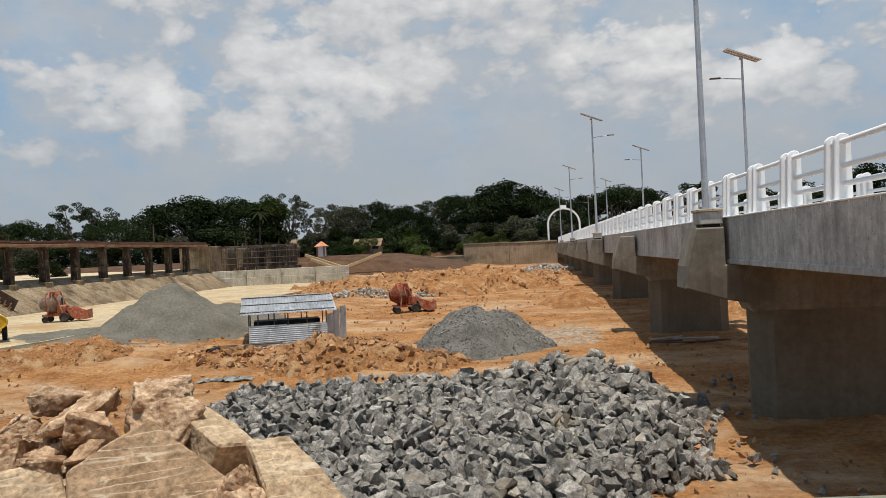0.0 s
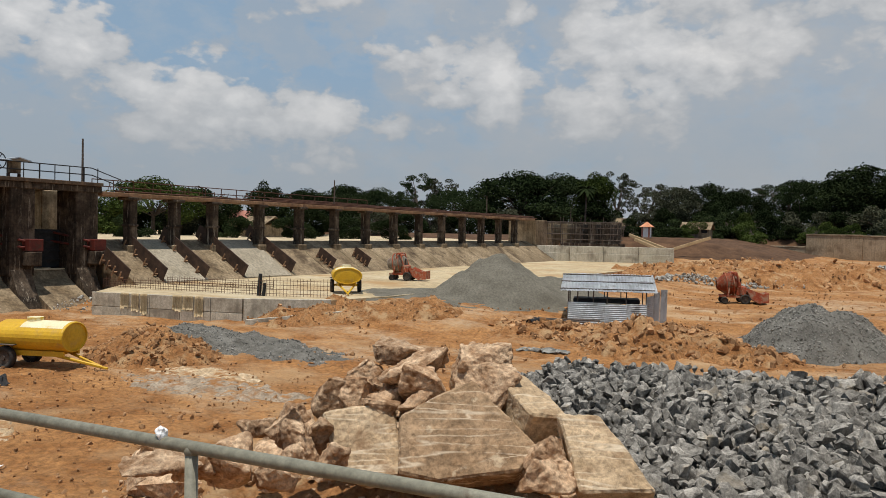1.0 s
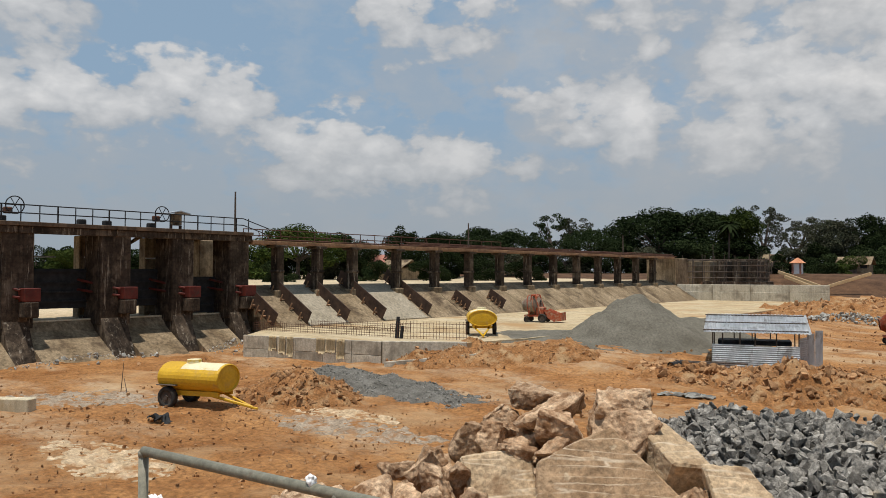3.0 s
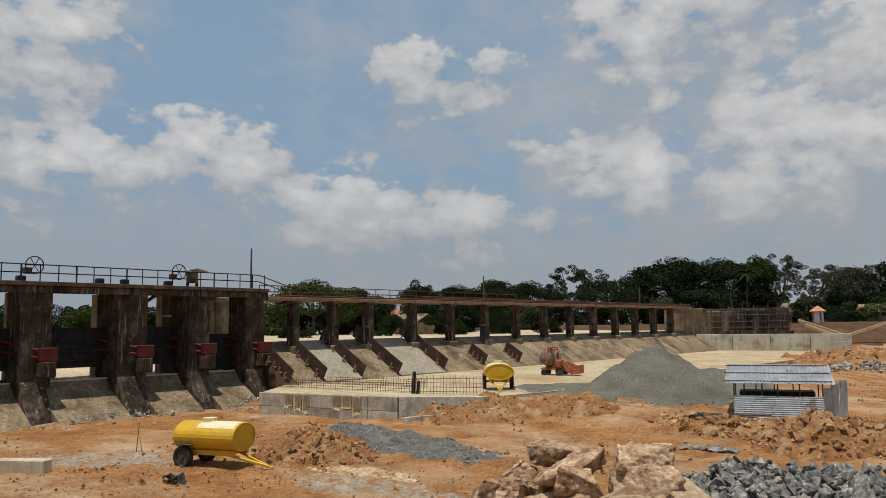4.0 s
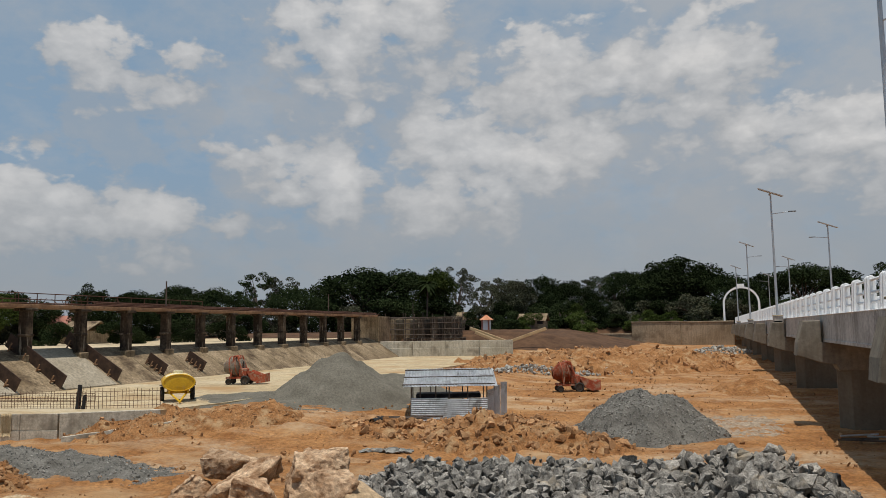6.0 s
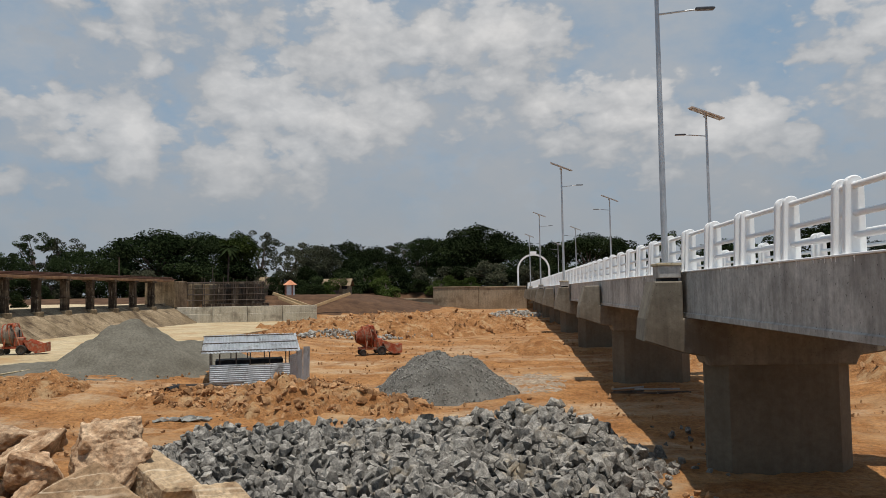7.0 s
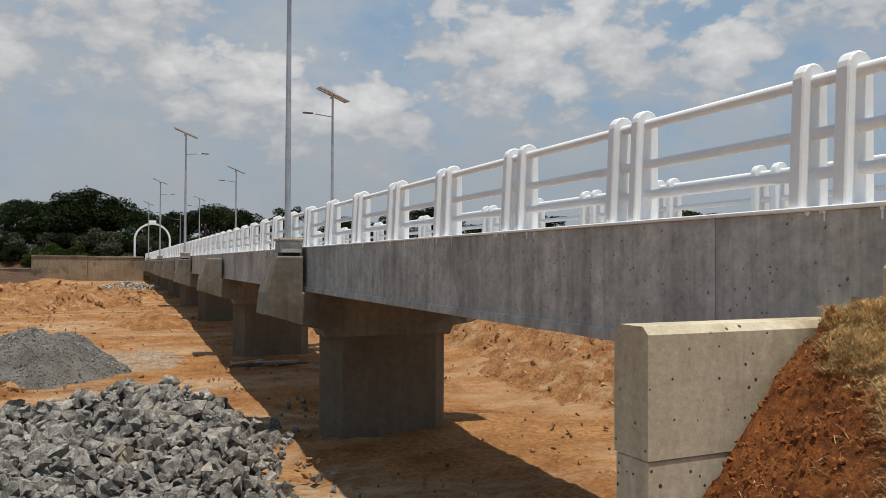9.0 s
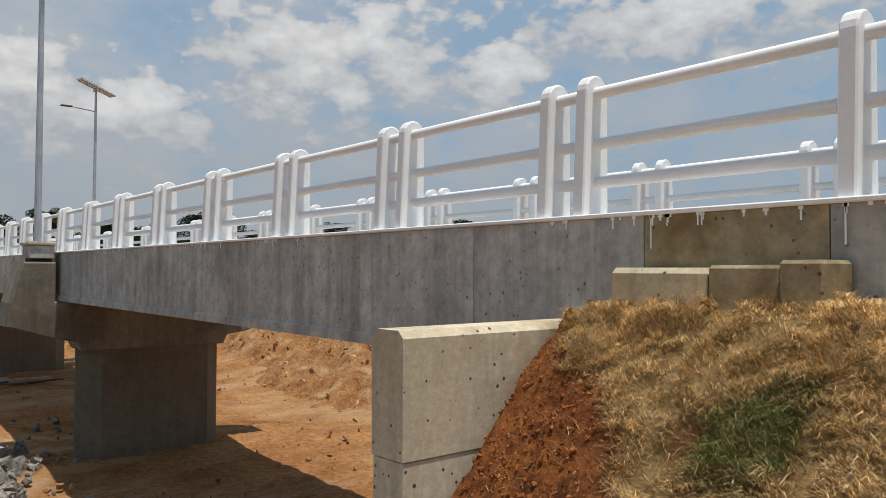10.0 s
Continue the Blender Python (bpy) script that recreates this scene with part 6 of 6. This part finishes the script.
def build_tanker(x, y, yaw, length, ry, rz, label):
    """A two-wheeled water bowser; its drawbar points along +x."""
    t = thing("tank_trailer", label, "trailer", "water bowsers", at=(x, y, floor_at(x, y) + 0.0))
    t.rotation_euler = (0, 0, radians(yaw))
    r = 0.36
    zc = 0.52 + rz
    bm = bmesh.new()
    n = 28
    stations = [(-0.05, 0.55), (-0.03, 0.9), (0.0, 0.985), (0.04, 1.0), (length - 0.04, 1.0), (length, 0.985), (length + 0.02, 0.95), (length + 0.02, 0.90), (length - 0.02, 0.88), (length, 0.5)]
    rings = [[bm.verts.new((sx, ry * k * math.cos(2 * math.pi * i / n), zc + rz * k * math.sin(2 * math.pi * i / n))) for i in range(n)] for sx, k in stations]
    for a, b in zip(rings, rings[1:]):
        for i in range(n):
            bm.faces.new((a[i], b[i], b[(i + 1) % n], a[(i + 1) % n]))
    bm.faces.new(rings[0])
    bm.faces.new(rings[-1][::-1])
    bmesh.ops.recalc_face_normals(bm, faces=bm.faces)
    tank = part("tank", bm, M["yellow"], t)
    bm = bmesh.new()
    m = [bm.verts.new((sx, ry * 1.004 * math.cos(a), zc + rz * 1.004 * math.sin(a))) for sx in (length * 0.35, length - 0.06) for a in [radians(40 + 100 * i / 10) for i in range(11)]]
    for i in range(10):
        bm.faces.new((m[i], m[i + 1], m[12 + i], m[11 + i]))
    part("worn_top", bm, M["yellow_worn"], tank, "sun-bleached worn paint along the top")
    bm = bmesh.new()
    tube(bm, (length * 0.42, 0, zc + rz - 0.05), (length * 0.42, 0, zc + rz + 0.1), 0.24, seg=16)
    part("hatch", bm, M["yellow_worn"], tank)
    bm = boxes((0.1, length - 0.1, -ry * 0.62, -ry * 0.5, 0.42, 0.58), (0.1, length - 0.1, ry * 0.5, ry * 0.62, 0.42, 0.58), (0.3, 0.5, -ry * 0.8, ry * 0.8, 0.34, 0.44), (length - 0.6, length - 0.4, -ry * 0.6, ry * 0.6, 0.42, 0.6))
    part("chassis", bm, M["yellow"], t)
    for s in (-1, 1):
        wheel(t, 0.4, s * ry * 0.92, r, 0.2)
        part("mudguard", boxes((0.02, 0.78, s * ry * 0.92 - 0.14, s * ry * 0.92 + 0.14, 0.76, 0.79, 0.01)), M["bark"], t)
    bm = bmesh.new()
    for s in (-1, 1):
        tube(bm, (length - 0.4, s * ry * 0.5, 0.45), (length + 0.95, 0, 0.1), 0.05, seg=6)
    tube(bm, (length + 0.9, 0, 0.1), (length + 1.15, 0, 0.07), 0.04, seg=6)
    part("drawbar", bm, M["yellow"], t)


build_tanker(-24.1, 13.7, 20, 2.35, 0.66, 0.48, "yellow two-wheeled water tank trailer with worn paint on bare soil")
build_tanker(-25.9, 33.6, -50, 1.9, 0.80, 0.44, "yellow oval water tank trailer standing on the apron")


def build_mixer(x, y, yaw, red_drum):
    """A diesel concrete mixer: drum at its back end, feed hopper in front along +x."""
    mx = thing("concrete_mixer", "red concrete mixer with dusty %s drum and feed hopper" % ("red" if red_drum else "grey"), "concrete mixer", "concrete mixers", at=(x, y, floor_at(x, y)))
    mx.rotation_euler = (0, 0, radians(yaw))
    part("chassis", boxes((-0.9, 0.75, -0.5, -0.4, 0.38, 0.5), (-0.9, 0.75, 0.4, 0.5, 0.38, 0.5), (-0.9, -0.78, -0.5, 0.5, 0.38, 0.5), (0.55, 0.7, -0.5, 0.5, 0.38, 0.5)), M["mixer_red"], mx)
    for s in (-1, 1):
        wheel(mx, 0.42, s * 0.62, 0.30, 0.16)
        wheel(mx, -0.72, s * 0.5, 0.2, 0.12)
    bm = bmesh.new()
    n = 24
    prof = [(-0.1, 0.30), (-0.05, 0.33), (0.32, 0.58), (0.40, 0.64), (0.80, 0.66), (0.86, 0.61), (1.18, 0.36), (1.2, 0.24)]
    rings = [[bm.verts.new((sx, k * math.cos(2 * math.pi * i / n), k * math.sin(2 * math.pi * i / n))) for i in range(n)] for sx, k in prof]
    for a, b in zip(rings, rings[1:]):
        for i in range(n):
            bm.faces.new((a[i], b[i], b[(i + 1) % n], a[(i + 1) % n]))
    bm.faces.new(rings[-1][::-1])
    bmesh.ops.solidify(bm, geom=bm.faces[:], thickness=0.02)
    drum = part("drum", bm, M["mixer_red"] if red_drum else M["drum_grey"], mx, "dented steel mixing drum", True)
    drum.matrix_local = pose(-1.02, 0, 1.12, 0, -6, 0)
    for sx, k in ((0.40, 0.67), (0.80, 0.69)):
        bm = bmesh.new()
        rings = [[bm.verts.new((sx + 0.035 * math.cos(b), (k + 0.035 * math.sin(b)) * math.cos(2 * math.pi * i / n), (k + 0.035 * math.sin(b)) * math.sin(2 * math.pi * i / n))) for b in (0, 1.257, 2.513, 3.770, 5.027)] for i in range(n)]
        for i in range(n):
            for j in range(5):
                bm.faces.new((rings[i][j], rings[i][(j + 1) % 5], rings[(i + 1) % n][(j + 1) % 5], rings[(i + 1) % n][j]))
        part("hoop", bm, M["mixer_red"], drum)
    bm = bmesh.new()
    for s in (-1, 1):
        tube(bm, (-0.55, s * 0.6, 0.45), (-0.35, s * 0.55, 1.85), 0.05, seg=6)
        tube(bm, (0.35, s * 0.6, 0.45), (-0.1, s * 0.55, 1.85), 0.05, seg=6)
        tube(bm, (-0.35, s * 0.55, 1.85), (-0.1, s * 0.55, 1.85), 0.05, seg=6)
    tube(bm, (-0.22, -0.6, 1.85), (-0.22, 0.6, 1.85), 0.05, seg=6)
    part("frame", bm, M["mixer_red"], mx)
    part("engine_cover", boxes((-0.05, 0.5, -0.48, 0.05, 0.5, 1.05, 0.05)), M["mixer_red"], mx)
    part("water_tank", boxes((-0.4, -0.02, -0.3, 0.3, 1.62, 1.82, 0.06)), M["mixer_red"], mx)
    bm = prism([(0.5, 0.82), (0.62, 0.92), (1.4, 0.62), (1.75, 0.70), (1.75, 0.14), (1.2, 0.08), (0.8, 0.3)], "y", -0.55, 0.55)
    top = [f for f in bm.faces if f.normal.z > 0.35]
    r = bmesh.ops.inset_region(bm, faces=top, thickness=0.05)
    bmesh.ops.translate(bm, vec=(-0.05, 0, -0.16), verts=list({v for f in top for v in f.verts}))
    part("hopper", bm, M["mixer_red"], mx, "dusty red feed hopper")
    bm = bmesh.new()
    tube(bm, (0.2, -0.2, 1.05), (0.2, -0.2, 1.5), 0.04, seg=8)
    part("exhaust", bm, M["black"], mx)


build_mixer(-29.1, 44.4, 16, False)
build_mixer(-7.95, 48.2, 20, True)


# ---- the bank by the camera ----
def build_bank():
    rail = thing("pipe_railing", "grey-green painted pipe railing on the bank edge", "railing")
    a, b = Vector((-2.67, 0.83, 4.31)), Vector((1.4, 1.17, 4.30))
    for z in (4.31, 4.03):
        bm = bmesh.new()
        tube(bm, (a.x, a.y, z), (b.x, b.y, z), 0.0195, seg=14)
        part("rail", bm, M["pipe_green"], rail, smooth=True)
    for i in range(4):
        p = a.lerp(b, i * 1.05 / (b - a).length)
        bm = bmesh.new()
        tube(bm, (p.x, p.y, land(p.x, p.y) - 0.1), (p.x, p.y, 4.298), 0.0195, seg=14)
        bmesh.ops.create_uvsphere(bm, u_segments=12, v_segments=6, radius=0.023, matrix=Matrix.Translation((p.x, p.y, 4.3)))
        part("post", bm, M["pipe_green"], rail, smooth=True)
    bm = bmesh.new()
    bmesh.ops.create_icosphere(bm, subdivisions=3, radius=0.016)
    for v in bm.verts:
        v.co *= 1 + 0.5 * noise.noise(v.co * 90)
        v.co.z *= 1.3
    s = mesh_ob("plastic_scrap", bm, M["white_paint"])
    s.location = (-1.74, 0.905, 4.338)
    tagged(s, "crumpled scrap of white plastic caught on the pipe railing", "scrap")
    # dry grass on the road's side slope
    rng = random.Random(15)

    def blades(count, area, keep, hmin, hmax, width):
        vs, fs = [], []
        x0, x1, y0, y1 = area
        for _ in range(count):
            x, y = rng.uniform(x0, x1), rng.uniform(y0, y1)
            if not keep(x, y):
                continue
            z = land(x, y) + 0.10 * fbm(x, y, 0.35, 3.1) + 0.05 * fbm(x, y, 1.4, 9.2) + bank_rough(x, y) - 0.015
            h, w, t = rng.uniform(hmin, hmax), rng.uniform(0.6, 1.3) * width, rng.uniform(0, 6.3)
            lean = Vector((math.cos(t), math.sin(t), 0)) * h * rng.uniform(0.7, 2.0)
            side = Vector((-math.sin(t + 0.4), math.cos(t + 0.4), 0)) * w
            base = Vector((x, y, z))
            i = len(vs)
            mid = base + lean * 0.45 + Vector((0, 0, h * 0.5))
            vs += [base - side, base + side, mid + side * 0.7, mid - side * 0.7, base + lean + Vector((0, 0, h * rng.uniform(0.15, 0.8)))]
            fs += [(i, i + 1, i + 2, i + 3), (i + 3, i + 2, i + 4)]
        return vs, fs

    gx, gy = 3.80, 1.08

    def grassy(x, y):
        if math.hypot((x - gx) / 0.20, (y - gy) / 0.26) < 0.8 and rng.random() < 0.85:
            return False
        if x > 4.74 and y > 0.9:
            return False
        if x < bare_edge(x, y):
            return rng.random() < 0.012
        return fbm(x, y, 3.4, 5.0) > -0.18 or rng.random() < 0.12
    vs, fs = blades(230000, (3.0, 5.2, -0.3, 3.0), grassy, 0.025, 0.09, 0.0019)
    v2, f2 = blades(16000, (3.2, 7.5, -5.0, 0.9), grassy, 0.05, 0.12, 0.004)
    n = len(vs)
    vs, fs = vs + v2, fs + [tuple(i + n for i in f) for f in f2]
    tagged(new("dry_grass", mesh_from("dry_grass", vs, fs, M["dry_grass"])), "matted dry straw-coloured grass on the road bank", "grass", kind="stuff")
    vs, fs = blades(45000, (gx - 0.9, gx + 0.9, gy - 0.7, gy + 0.7), lambda x, y: math.hypot((x - gx) / 0.20, (y - gy) / 0.26) + 0.5 * fbm(x, y, 3.0, 1.0) < 0.95, 0.04, 0.11, 0.0022)
    tagged(new("green_grass", mesh_from("green_grass", vs, fs, M["green_grass"])), "patch of short green grass in the dry bank", "grass", kind="stuff")
    # clods on the bare earth beside the wing wall
    bits = []
    for _ in range(42000):
        x, y = rng.uniform(2.6, 4.9), rng.uniform(-1.0, 2.95)
        if x > bare_edge(x, y) + 0.1:
            continue
        s = 0.006 + 0.045 * rng.random() ** 10
        z = land(x, y) + 0.10 * fbm(x, y, 0.35, 3.1) + 0.05 * fbm(x, y, 1.4, 9.2) + bank_rough(x, y)
        bits.append(((x, y, z + 0.15 * s), s))
    tagged(new("earth_clods", scatter("earth_clods", TANSTONES, bits, M["red_clod"])), "crumbled red earth on the cut face of the bank", "earth", kind="stuff")
    # pale kerb block on the low ground, and a heap of steel and bags at the second pier
    bm = boxes((-2.6, 1.1, -0.22, 0.22, -0.1, 0.42, 0.03))
    k = mesh_ob("kerb_block", bm, M["pale_concrete"])
    k.matrix_world = pose(-27.2, 9.5, floor_at(-27, 9.5), 0, 0, 32)
    tagged(k, "pale concrete ground beam on the soil", "kerb")
    # litter on the open ground
    bm = bmesh.new()
    bmesh.ops.create_grid(bm, x_segments=14, y_segments=10, size=0.5)
    for w in bm.verts:
        p = w.co.copy()
        w.co = Vector((p.x * 0.42 + 0.06 * noise.noise(p * 5), p.y * 0.26 + 0.05 * noise.noise(p * 4), 0.05 + 0.09 * noise.noise(p * 3.5)))
    bmesh.ops.solidify(bm, geom=bm.faces[:], thickness=0.006)
    o = mesh_ob("plastic_sheet", bm, M["white_paint"])
    o.location = (-13.98, 7.37, floor_at(-13.98, 7.37) + 0.04)
    tagged(o, "torn piece of white plastic sheet lying on the soil", "scrap")
    bm = bmesh.new()
    bmesh.ops.create_grid(bm, x_segments=16, y_segments=10, size=0.5)
    for w in bm.verts:
        p = w.co.copy()
        w.co = Vector((p.x * 0.9 + 0.1 * noise.noise(p * 4), p.y * 0.35 + 0.1 * noise.noise(p * 3), 0.10 + 0.22 * noise.noise(p * 3.0)))
    bmesh.ops.solidify(bm, geom=bm.faces[:], thickness=0.01)
    o = mesh_ob("crumpled_sack", bm, M["black"])
    o.location = (-21.52, 11.85, floor_at(-21.52, 11.85) + 0.02)
    tagged(o, "crumpled black sack lying on the soil", "sack")
    for dx, lean, top in ((0.0, 0.12, 1.15), (0.55, -0.4, 0.6)):
        bm = bmesh.new()
        tube(bm, (0, 0, -0.1), (lean, 0.05, top), 0.018, 0.010, seg=6)
        o = mesh_ob("stick", bm, M["bark"])
        o.location = (-27.72 + dx, 13.82, floor_at(-27.72, 13.82))
        tagged(o, "thin bare stick standing in the soil", "stick", "sticks in the soil")
    for i in range(7):
        bm = bmesh.new()
        x, y = 4.9 + rng.uniform(-0.3, 1.6), 32.2 + rng.uniform(-1.2, 1.0)
        tube(bm, (0, 0, 0.05), (rng.uniform(1.2, 2.2), rng.uniform(-0.6, 0.6), 0.08), 0.035, seg=6)
        ob = mesh_ob("steel_pole", bm, M["galvanised"] if i % 2 else M["bark"])
        ob.location = (x, y, floor_at(x, y) + 0.02 * i)
        tagged(ob, "steel pole lying on the soil under the bridge", "pole", "poles under the bridge")


build_bank()
